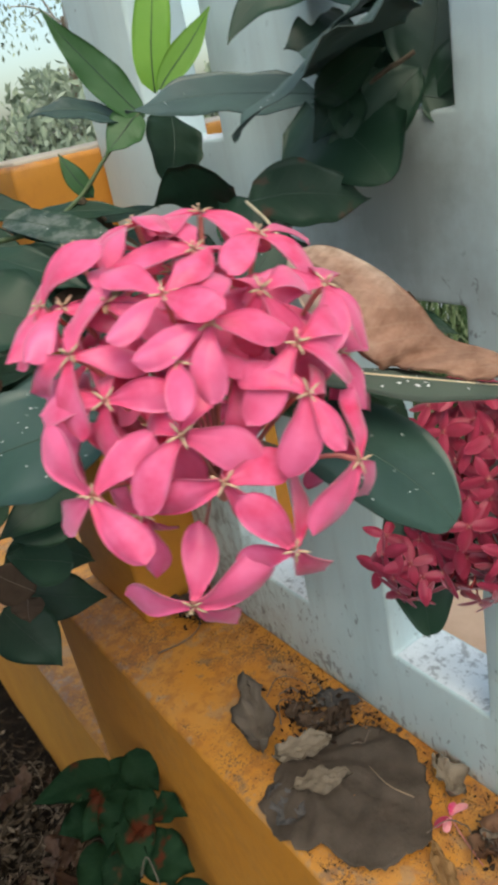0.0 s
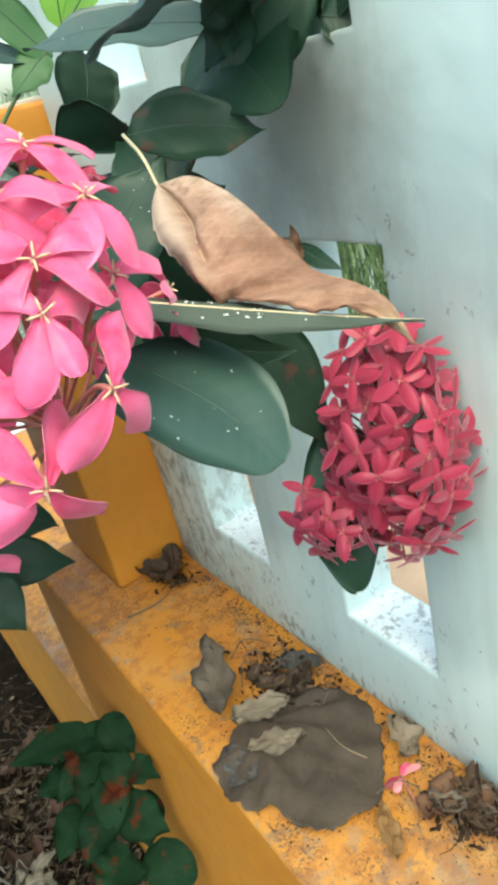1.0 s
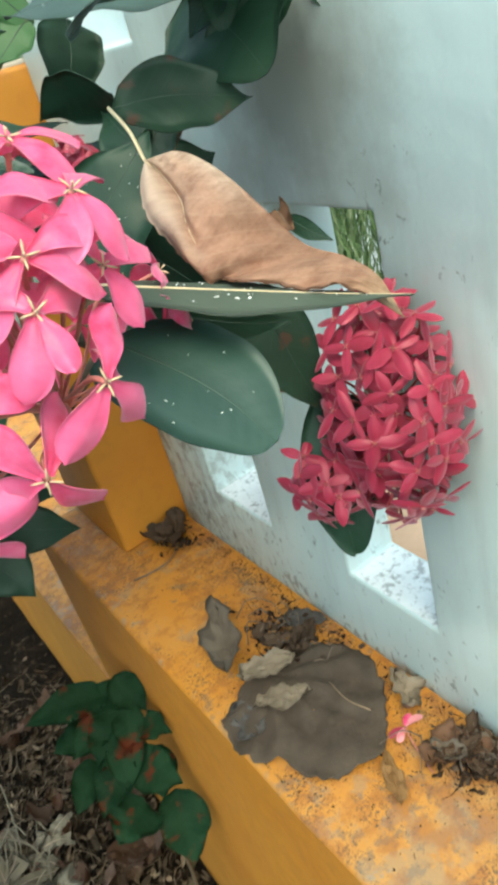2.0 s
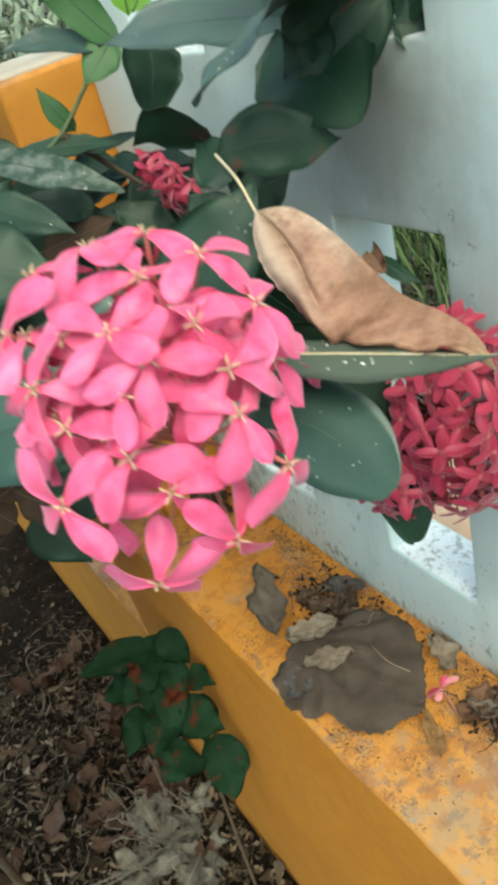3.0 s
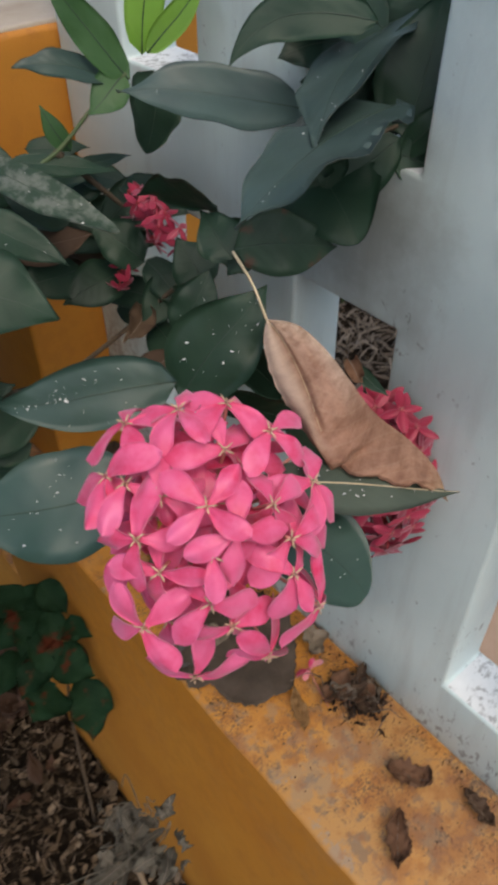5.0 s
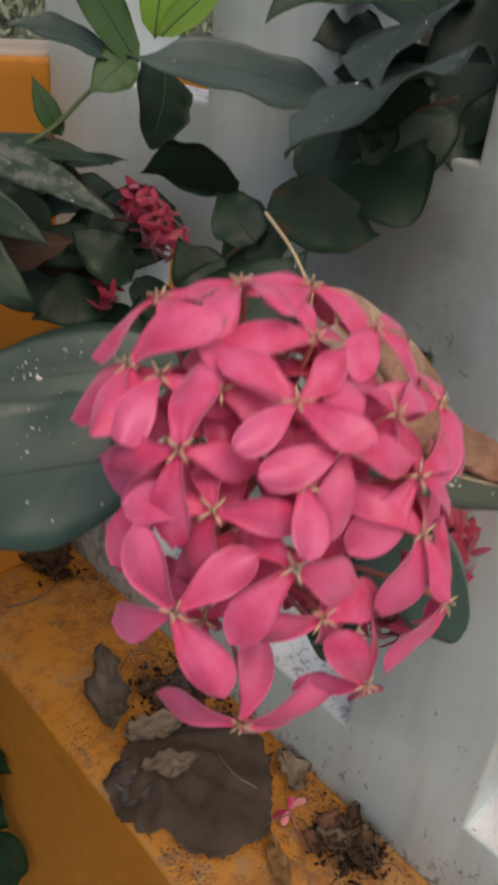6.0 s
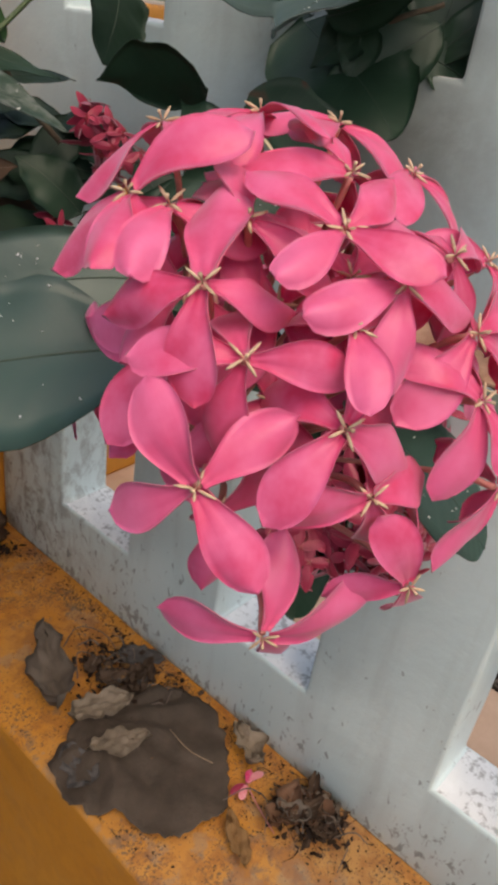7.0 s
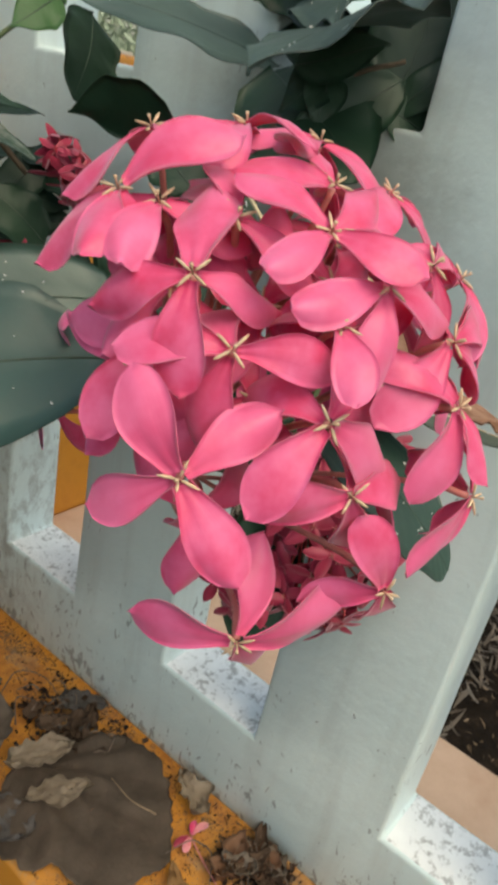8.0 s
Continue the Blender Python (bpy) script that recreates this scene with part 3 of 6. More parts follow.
def leaf(parent, base, tip, width, normal, mid=None, mat=None, rib=None, sag=0.06, fold=0.16, wave=0.035, name="leaf", label="", flecks=0, rib_r=0.0006, blunt=0.72):
    LEAVES[0] += 1
    at = leaf_points(base, tip, width, normal, mid, sag, fold, wave, seed=LEAVES[0], blunt=blunt)
    v, f, uv = sheet(lambda a, b: at(1 - (1 - a) ** 1.5, b), 20, 8, 0.0005)
    ob = put(name, mesh_of(name, v, f, mat or green_leaf, uv), parent, label=label)
    line = [at(i / 12, 0) for i in range(13)]
    rv, rf = tube(line, taper(13, rib_r, rib_r * 0.3), 5)
    put("midrib", mesh_of("midrib", rv, rf, rib or rib_green), ob)
    if flecks:
        rng = random.Random(LEAVES[0])
        bits = []
        for _ in range(flecks):
            if rng.random() < 0.6:
                q = rng.randrange(4)
                u, w = 0.25 + 0.18 * q + rng.gauss(0, 0.045), (0.5 - 0.33 * (q * 7 % 4)) + rng.gauss(0, 0.14)
            else:
                u, w = rng.uniform(0.2, 0.9), rng.uniform(-0.85, 0.85)
            c = at(u, w)
            r = rng.uniform(0.0002, 0.00055) * (1.8 if rng.random() < 0.15 else 2.4 if rng.random() < 0.08 else 1)
            n = Vector(normal).normalized()
            a = n.orthogonal().normalized()
            b = n.cross(a)
            ang, slim = rng.uniform(0, 6.28), rng.uniform(0.35, 0.9)
            a, b = (a * math.cos(ang) + b * math.sin(ang)) * 1.5, (b * math.cos(ang) - a * math.sin(ang)) * slim
            k = 6
            ring = [c + n * 0.0003 + (a * math.cos(6.283 * i / k) * rng.uniform(0.5, 1.4) + b * math.sin(6.283 * i / k) * rng.uniform(0.5, 1.4)) * r for i in range(k)]
            bits.append((ring + [c + n * (0.0005 + r * 0.5), c - n * 0.0003], [(i, (i + 1) % k, k) for i in range(k)] + [((i + 1) % k, i, k + 1) for i in range(k)]))
        fv, ff = joined(bits)
        tagged(put("speckling", mesh_of("speckling", fv, ff, white_fleck, smooth=False), ob), kind="stuff")
    return ob


def stem(parent, points, r0, r1, mat=None, name="stem", sides=8, steps=8):
    line = bend(points, steps)
    v, f = tube(line, taper(len(line), r0, r1), sides)
    return put(name, mesh_of(name, v, f, mat or bark), parent)


# ---- flower heads ----
TIPS = {}


def petal_mesh(name, length, width, mat, claw, curl, seed):
    """A petal with a narrow grooved claw, a broad blade with rolled edges and a blunt point."""
    rng = random.Random(seed)
    lift, tw, cup = rng.uniform(0.02, 0.18), rng.uniform(-0.55, 0.55), rng.uniform(-1.0, -0.1)
    side, wide, crook = rng.uniform(-0.10, 0.10), rng.uniform(0.56, 0.66), rng.uniform(-0.07, 0.07)

    def at(u, v):
        grow = claw + (1 - claw) * math.sin(math.pi / 2 * min(1.0, u / wide)) ** 1.5
        end = max(0.0, 1 - max(0.0, (u - wide) / (1 - wide)) ** 2.0) ** 0.62
        w = width / 2 * (grow * end + 0.01)
        z = length * (lift * math.sin(u * 2.8) - curl * u ** 2.2)
        groove = 0.55 * (1 - u) ** 2
        y = v * w
        z += (cup * u + groove) * w * v * v + y * tw * u * u
        z += 0.035 * width * math.sin(u * 9 + seed) * v * u + 0.05 * width * math.exp(-(v / 0.18) ** 2) * (1 - u)
        return Vector((0.0013 + u * length, y + length * (side * u * u + crook * math.sin(u * 3.1)), z))
    v, f, uv = sheet(at, 12, 8, 0.0003)
    me = mesh_of(name, v, f, mat, uv)
    TIPS[me.name] = at(1, 0)
    return me


def lance_mesh(name, length, width, mat, seed):
    """A narrow pointed petal, widest at its middle, with a keel and drooping edges."""
    rng = random.Random(seed)
    lift, tw, keel = rng.uniform(0.0, 0.10), rng.uniform(-0.25, 0.25), rng.uniform(-0.45, -0.1)

    def at(u, v):
        w = width / 2 * (max(0.0, math.sin(math.pi * min(1, 0.10 + 0.90 * u))) ** 0.70 + 0.01)
        y = v * w
        z = length * (lift * math.sin(u * 3.0) - 0.10 * u * u) + keel * w * v * v + y * tw * u
        return Vector((0.001 + u * length, y, z))
    v, f, uv = sheet(at, 9, 6, 0.0003)
    return mesh_of(name, v, f, mat, uv)


def stamens_mesh(name, mat, size, seed):
    rng = random.Random(seed)
    bits = []
    for k in range(4):
        a = radians(45 + 90 * k + rng.uniform(-12, 12))
        d = Vector((math.cos(a), math.sin(a), rng.uniform(0.05, 0.35)))
        p = [d * (size * q) + Vector((0, 0, 0.0007)) for q in (0.12, 0.35, 0.7, 1.0)]
        bits.append(tube(p, [size * 0.035, size * 0.085, size * 0.09, size * 0.03], 6))
    bits.append(tube([(0, 0, 0), (0.0002, 0, size * 0.5), (0.0004, 0.0002, size * 0.75)], [size * 0.05, size * 0.05, size * 0.11], 6))
    v, f = joined(bits)
    return mesh_of(name, v, f, mat)


def floret_frame(centre, direction, spin):
    """x along a petal, z outwards."""
    z = direction.normalized()
    th, ph = math.acos(max(-1, min(1, z.z))), math.atan2(z.y, z.x)
    e1 = Vector((math.cos(th) * math.cos(ph), math.cos(th) * math.sin(ph), -math.sin(th)))
    e2 = Vector((-math.sin(ph), math.cos(ph), 0))
    a = radians(spin)
    x = e1 * math.cos(a) + e2 * math.sin(a)
    y = z.cross(x)
    return Matrix(((x.x, y.x, z.x, centre.x), (x.y, y.y, z.y, centre.y), (x.z, y.z, z.z, centre.z), (0, 0, 0, 1)))


def floret(head, centre, direction, spin, root, petals, stamens, tube_mat, rng, tube_r=0.0011):
    m = floret_frame(centre, direction, spin)
    z = direction.normalized()
    line = bend([centre - z * 0.0006, centre - z * 0.016, centre.lerp(root, 0.62) - z * 0.002, root], 5)
    v, f = tube(line, taper(len(line), tube_r, tube_r * 0.7), 6)
    ob = put("floret", mesh_of("floret", v, f, tube_mat), head)
    for k in range(4):
        turn = Matrix.Rotation(radians(90 * k + rng.uniform(-12, 12)), 4, "Z") @ Matrix.Rotation(radians(rng.uniform(-4, 34)), 4, "Y") @ Matrix.Rotation(radians(rng.uniform(-30, 30)), 4, "X")
        put("petal", rng.choice(petals), ob, m @ turn @ Matrix.Scale(rng.uniform(0.92, 1.08), 4))
    put("anther_ring", rng.choice(stamens), ob, m)
    return ob


def direction_of(theta, phi):
    a, b = radians(theta), radians(phi)
    return Vector((math.sin(a) * math.cos(b), math.sin(a) * math.sin(b), math.cos(a)))


PINK = Vector((0.2363, 0.3839, 0.7980))
PINK_AXIS = PINK + Vector((0.006, 0.010, -0.012))
PINK_ROOT = PINK + Vector((0.016, 0.030, -0.040))
pink_rng = random.Random(4)
PINK_PETALS = [petal_mesh("petal", 0.0235, 0.0110 + 0.0006 * (i % 3), pink_petal, 0.22 + 0.05 * (i % 3), 0.03 + 0.05 * (i % 4), 30 + i) for i in range(12)]
PINK_ANTHERS = [stamens_mesh("anther_ring", cream, 0.0046, 60 + i) for i in range(4)]
pink = thing("flower_head", PINK + Vector((0.02, 0.035, -0.05)), "large round pink ixora flower head of four-petalled florets", "flower", "ixora flower heads")


def bloom(polar, bearing, far, *petals):
    """A floret of the pink head; each petal by its turn about the floret's axis, its droop and its length."""
    rng = pink_rng
    c = PINK + direction_of(polar, bearing) * far
    axis = (c - PINK_AXIS).normalized()
    m = floret_frame(c, axis, 0)
    root = PINK_ROOT + Vector((rng.uniform(-1, 1), rng.uniform(-1, 1), rng.uniform(-1, 1))) * 0.004
    line = bend([c - axis * 0.0006, c - axis * 0.016, c.lerp(root, 0.62) - axis * 0.002, root], 5)
    v, f = tube(line, taper(len(line), 0.0010, 0.0007), 6)
    ob = put("floret", mesh_of("floret", v, f, tube_pink), pink)
    petals = list(petals)
    while len(petals) < 4:
        turns = sorted(p[0] % 360 for p in petals)
        gap, start = max((((b - a) % 360) or 360, a) for a, b in zip(turns, turns[1:] + turns[:1]))
        petals.append((start + gap / 2, 30, 0.95))
    for turn, droop, length in petals:
        k = rng.randrange(len(PINK_PETALS))
        tip = TIPS[PINK_PETALS[k].name]
        own = math.degrees(math.atan2(-tip.z, tip.x))
        aside = math.degrees(math.atan2(tip.y, tip.x))
        q = Matrix.Rotation(radians(turn - aside), 4, "Z") @ Matrix.Rotation(radians(droop - own), 4, "Y") @ Matrix.Rotation(radians(rng.uniform(-16, 16)), 4, "X")
        put("petal", PINK_PETALS[k], ob, m @ q @ Matrix.Scale(length, 4))
    put("anther_ring", rng.choice(PINK_ANTHERS), ob, m @ Matrix.Rotation(radians(petals[0][0]), 4, "Z"))
    return c


# the florets that face the path
outer_florets = []
outer_florets.append(bloom(49, -154, 0.0819, (-174, 16, 1.21), (102, 40, 1.00), (7, 20, 1.01), (-72, 24, 1.00)))
outer_florets.append(bloom(58, -144, 0.0780, (87, 7, 0.94), (-7, 35, 1.00), (-85, 11, 1.00), (-171, 54, 1.00)))
outer_florets.append(bloom(78, -148, 0.0803, (-147, -1, 1.01), (134, 16, 1.05), (-60, 26, 1.01), (41, -6, 1.02)))
outer_florets.append(bloom(37, -125, 0.0812, (-131, 8, 1.01), (137, 6, 0.93), (-53, -5, 0.89), (50, -16, 0.94)))
outer_florets.append(bloom(67, -126, 0.0792, (65, 29, 1.14), (-38, 8, 1.05), (149, 24, 1.00), (-124, 56, 1.00)))
outer_florets.append(bloom(24, 155, 0.0828, (-20, 22, 1.08), (71, 2, 1.00), (-124, 39, 1.00)))
outer_florets.append(bloom(38, 176, 0.0805, (137, -6, 1.22), (-41, 26, 1.08), (47, 7, 0.82), (22, -9, 1.00)))
outer_florets.append(bloom(36, -173, 0.0777, (10, -13, 1.00), (-169, 58, 1.00)))
outer_florets.append(bloom(35, -150, 0.0774, (73, 27, 1.00), (135, 41, 1.00), (-167, 18, 1.00), (-144, 26, 1.00)))
outer_florets.append(bloom(52, -124, 0.0788, (-159, 64, 1.00), (132, 33, 1.00), (-3, -15, 0.80), (92, 33, 1.00)))
outer_florets.append(bloom(46, -113, 0.0816, (-14, 16, 0.96), (-79, 5, 1.00), (79, 18, 1.00), (164, 22, 1.00)))
outer_florets.append(bloom(42, -94, 0.0813, (-33, 72, 1.00), (22, 44, 1.00), (97, 26, 1.00), (160, 49, 1.00)))
outer_florets.append(bloom(55, -91, 0.0777, (-57, 29, 1.14), (52, 23, 1.00), (125, 39, 1.00), (96, 13, 1.00)))
outer_florets.append(bloom(66, -95, 0.0787, (-32, 18, 1.02), (7, -12, 0.80), (104, 46, 1.00)))
outer_florets.append(bloom(84, -88, 0.0798, (142, 25, 1.03), (-49, 11, 1.07), (111, 66, 1.00), (31, 35, 1.00)))
outer_florets.append(bloom(99, -107, 0.0789, (-150, 7, 1.03), (141, 49, 1.13), (-71, 29, 0.85), (32, 27, 1.00)))
outer_florets.append(bloom(110, -133, 0.0786, (-84, 22, 1.09), (166, 41, 1.07), (106, 15, 1.19), (25, 21, 0.97)))
outer_florets.append(bloom(79, -119, 0.0760, (-85, -3, 1.00), (138, 62, 1.00), (26, 38, 1.00), (90, 30, 1.00)))
outer_florets.append(bloom(7, 166, 0.0807, (-62, 15, 0.97), (0, 12, 1.00), (57, -5, 1.00), (-160, 28, 1.00)))
outer_florets.append(bloom(9, -37, 0.0801, (-156, 13, 0.87), (-88, -1, 1.00), (8, 16, 1.02), (88, 45, 1.00)))
outer_florets.append(bloom(25, -56, 0.0780, (-77, 11, 1.00), (15, 22, 1.00), (74, 12, 1.00), (127, 36, 1.00)))
outer_florets.append(bloom(46, -66, 0.0785, (-119, 23, 1.09), (-48, 14, 1.09), (5, 18, 1.00), (117, 29, 1.00)))
outer_florets.append(bloom(19, -102, 0.0755, (-102, 5, 1.09), (92, 70, 1.00), (-175, 3, 1.00), (133, 28, 1.00)))
outer_florets.append(bloom(56, -162, 0.0620, (-94, 9, 1.00), (-20, 1, 1.13), (-117, 23, 1.00), (39, 74, 1.00)))
outer_florets.append(bloom(90, -145, 0.0620, (125, 57, 1.00), (-3, 9, 1.00), (-4, 56, 1.00)))


def far_florets():
    """The side of the head that faces away from the path, more thinly set."""
    rng = random.Random(14)
    dirs = [(c - PINK).normalized() for c in outer_florets]
    seen, tries = len(dirs), 0
    while len(dirs) < seen + 9 and tries < 5000:
        tries += 1
        d = direction_of(math.degrees(math.acos(rng.uniform(-0.5, 1))), rng.uniform(-180, 180))
        if d.dot(Vector((0.38, 0.54, -0.75))) > 0.30 and d.dot(Vector((0.80, 0.59, -0.10))) > 0.30 and all(d.angle(o) > radians(22) for o in dirs):
            dirs.append(d)
    for d in dirs[seen:]:
        polar, bearing, spin = math.degrees(math.acos(d.z)), math.degrees(math.atan2(d.y, d.x)), rng.uniform(0, 90)
        bloom(polar, bearing, 0.066 + rng.uniform(-0.004, 0.002), *[(spin + 90 * k + rng.uniform(-10, 10), rng.uniform(8, 34), rng.uniform(0.92, 1.05)) for k in range(4)])


def inner_florets():
    """A lower tier that closes the upper half of the head."""
    rng = random.Random(23)
    dirs, outer, tries = [], [(c - PINK).normalized() for c in outer_florets], 0
    while len(dirs) < 12 and tries < 4000:
        tries += 1
        d = direction_of(rng.uniform(8, 66), rng.uniform(-170, -60))
        if all(d.angle(o) > radians(9) for o in outer) and all(d.angle(o) > radians(17) for o in dirs):
            dirs.append(d)
    for d in dirs:
        spin = rng.uniform(0, 90)
        bloom(math.degrees(math.acos(d.z)), math.degrees(math.atan2(d.y, d.x)), rng.uniform(0.060, 0.066), *[(spin + 90 * k + rng.uniform(-10, 10), rng.uniform(6, 24), rng.uniform(0.88, 1.0)) for k in range(4)])


far_florets()
inner_florets()
stem(pink, [PINK_ROOT + Vector((0.004, 0.008, -0.014)), PINK_ROOT, PINK_ROOT + Vector((-0.003, -0.004, 0.008))], 0.003, 0.0022, tube_pink, "peduncle")

RED = Vector((0.461, 0.441, 0.632))


def red_head():
    head = thing("flower_head", RED + Vector((0.0, 0.03, -0.02)), "deep red ixora flower head against the wall", "flower", "ixora flower heads")
    rng = random.Random(11)
    petals = [lance_mesh("petal", 0.0190, 0.0082 + 0.0006 * (i % 3), red_petal, 80 + i) for i in range(6)]
    stamens = [stamens_mesh("anther_ring", tube_pink, 0.0028, 95 + i) for i in range(3)]
    axis = Vector((-0.62, -0.70, 0.15)).normalized()
    root = RED + Vector((0.012, 0.022, -0.004))
    spots = []
    # the main dome, longer than wide, and a lower tuft beside it
    for centre, reach, want, apart in ((RED, Vector((0.042, 0.050, 0.074)), 68, 0.0128), (RED + Vector((-0.040, 0.030, -0.041)), Vector((0.024, 0.026, 0.026)), 13, 0.0130)):
        tries, got = 0, 0
        while got < want and tries < 4000:
            tries += 1
            d = Vector((rng.gauss(0, 1), rng.gauss(0, 1), rng.gauss(0, 1))).normalized()
            p = centre + Vector((d.x * reach.x, d.y * reach.y, d.z * reach.z)) * rng.uniform(0.78, 1.08)
            if d.dot(axis) > -0.10 and p.x < WALL - 0.010 and all((p - o).length > apart for o, _ in spots):
                spots.append((p, d))
                got += 1
    for q in ((0.448, 0.466, 0.704), (0.455, 0.449, 0.714), (0.463, 0.430, 0.720), (0.472, 0.452, 0.708), (0.468, 0.416, 0.708), (0.477, 0.436, 0.703)):
        spots.append((Vector(q), (Vector(q) - RED).normalized()))
    for p, d in spots:
        face = (d + axis * 0.42 + Vector((rng.uniform(-1, 1), rng.uniform(-1, 1), rng.uniform(-1, 1))) * 0.60).normalized()
        m = floret_frame(p, face, rng.uniform(0, 90))
        line = bend([p, p - face * 0.012, p.lerp(root, 0.6), root], 4)
        v, f = tube(line, taper(len(line), 0.0009, 0.0007), 6)
        ob = put("floret", mesh_of("floret", v, f, tube_red), head)
        for k in range(4):
            turn = Matrix.Rotation(radians(90 * k + rng.uniform(-9, 9)), 4, "Z") @ Matrix.Rotation(radians(rng.uniform(-12, 16)), 4, "Y") @ Matrix.Rotation(radians(rng.uniform(-16, 16)), 4, "X")
            put("petal", rng.choice(petals), ob, m @ turn @ Matrix.Scale(rng.uniform(0.82, 1.14), 4))
        put("anther_ring", rng.choice(stamens), ob, m)
    return head


red_head()


def small_red_head(at, n, size, seed, label, reach=(0, 0, 0)):
    at = Vector(at)
    head = thing("flower_head", at, label, "flower", "ixora flower heads")
    rng = random.Random(seed)
    petals = [lance_mesh("petal", 0.0145, 0.0058, red_petal, 120 + i) for i in range(3)]
    stamens = [stamens_mesh("anther_ring", tube_red, 0.0026, 130)]
    for _ in range(n):
        d = Vector((rng.gauss(-0.5, 1), rng.gauss(-0.6, 1), rng.gauss(0.3, 1))).normalized()
        p = at + Vector((d.x * size * 0.8, d.y * size * 0.8, d.z * size)) + Vector(reach) * rng.uniform(-1, 1)
        floret(head, p, d, rng.uniform(0, 90), at + Vector((0, 0.005, -size * 0.5)), petals, stamens, tube_red, rng, 0.0008)
    return head


small_red_head((0.403, 0.668, 0.813), 20, 0.017, 5, "small red ixora flower head deep in the bush", (0.004, -0.024, -0.015))
small_red_head((0.385, 0.700, 0.752), 3, 0.016, 6, "shaded red ixora florets low in the bush")

# ---- the ixora bush ----
def shading_foliage():
    """Leaves on the bush's garden side, out of view, added for the shade they cast."""
    rng = random.Random(31)
    verts, faces = [], []
    for n in range(2400):
        y = rng.uniform(0.62, 1.9)
        z = rng.uniform(0.15, 0.88)
        edge = min(0.26, 0.03 + 0.36 * (y - 0.7) + 0.42 * (z - 0.5))
        x = edge - abs(rng.gauss(0, 0.26))
        # an unseen canopy overhead, added only to darken the bush and pier
        if n >= 1500:
            x, y, z = rng.uniform(-0.55, 0.24), rng.uniform(0.66, 1.75), rng.uniform(1.08, 1.5)
        ragged = 0.22 * noise.noise(Vector((x * 4, y * 4, z * 4)))
        crown = ((x + 0.14) / 0.50) ** 2 + ((y - 1.20) / 0.66) ** 2 + (max(0.0, z - 0.95) / 0.52) ** 2
        l, w = rng.uniform(0.04, 0.07), rng.uniform(0.018, 0.03)
        r = Euler((rng.gauss(0, 0.5), rng.gauss(0.3, 0.5), rng.uniform(0, 6.28))).to_matrix()
        if (n >= 1500 or y > 1.0) and crown > 1.0 + ragged:
            continue
        c, k = Vector((x, y, z)), len(verts)
        for i in range(5):
            u = i / 4
            h = w * math.sin(math.pi * (0.03 + 0.94 * u))
            for q in (-1, 0, 1):
                verts.append(c + r @ Vector(((u - 0.5) * l * 2, q * h, -0.3 * l * u * u + 0.15 * h * abs(q))))
        for i in range(4):
            for j in range(2):
                a = k + i * 3 + j
                faces.append((a, a + 3, a + 4, a + 1))
    return mesh_of("foliage", verts, faces, green_leaf)


bush = thing("ixora_bush", (-0.15, 1.25, GROUND), "leafy ixora bush with dark green leaves beside the wall", "bush")
stem(bush, [(-0.15, 1.25, GROUND), (-0.12, 1.20, -0.2), (0.0, 1.05, 0.30), (0.16, 0.84, 0.58), (0.29, 0.66, 0.70)], 0.010, 0.004, name="trunk")
stem(bush, [(0.29, 0.66, 0.70), (0.312, 0.55, 0.735), (0.295, 0.47, 0.752), (0.256, 0.418, 0.756)], 0.0042, 0.003)
stem(bush, [(0.27, 0.745, 0.845), (0.32, 0.735, 0.846), (0.355, 0.722, 0.862), (0.385, 0.712, 0.89), (0.415, 0.702, 0.914)], 0.0022, 0.0014, green_stem)
stem(bush, [(0.29, 0.66, 0.70), (0.38, 0.68, 0.71), (0.44, 0.60, 0.81), (0.462, 0.515, 0.895), (0.485, 0.487, 0.915)], 0.0024, 0.0014)
stem(bush, [(0.0, 1.05, 0.30), (0.10, 0.95, 0.66), (0.20, 0.83, 0.81), (0.27, 0.745, 0.845)], 0.0032, 0.002)
stem(bush, [(0.312, 0.55, 0.735), (0.365, 0.51, 0.69), (0.43, 0.487, 0.655), (0.468, 0.462, 0.625)], 0.0035, 0.0022)
stem(bush, [(0.355, 0.722, 0.862), (0.385, 0.735, 0.83), (0.41, 0.722, 0.80)], 0.0035, 0.002)
stem(bush, [(0.16, 0.84, 0.58), (0.16, 0.72, 0.65), (0.155, 0.65, 0.72)], 0.004, 0.0025)
# unseen leaf mass that shades the bush, pier and soil
tagged(put("foliage", shading_foliage(), bush), kind="stuff")
leaf(bush, (0.303, 0.500, 0.785), (0.201, 0.575, 0.776), 0.048, (-0.483, -0.714, 0.506), flecks=45, mat=glossy_leaf)
leaf(bush, (0.220, 0.419, 0.802), (0.138, 0.483, 0.783), 0.063, (-0.066, -0.442, 0.895), flecks=28, mat=glossy_leaf)
leaf(bush, (0.304, 0.498, 0.775), (0.367, 0.485, 0.8435), 0.060, (-0.493, -0.651, 0.577), flecks=22)
leaf(bush, (0.349, 0.557, 0.774), (0.381, 0.561, 0.818), 0.035, (-0.426, -0.601, 0.676), flecks=5)
leaf(bush, (0.298, 0.748, 0.858), (0.3545, 0.640, 0.8230), 0.036, (-0.174, -0.392, 0.903), mat=dusty_leaf, flecks=5, blunt=0.5)
leaf(bush, (0.265, 0.709, 0.843), (0.311, 0.648, 0.807), 0.038, (-0.193, -0.492, 0.849), flecks=4)
leaf(bush, (0.208, 0.673, 0.830), (0.280, 0.615, 0.788), 0.071, (-0.186, -0.569, 0.801))
leaf(bush, (0.173, 0.637, 0.796), (0.220, 0.631, 0.805), 0.039, (-0.131, -0.567, 0.813))
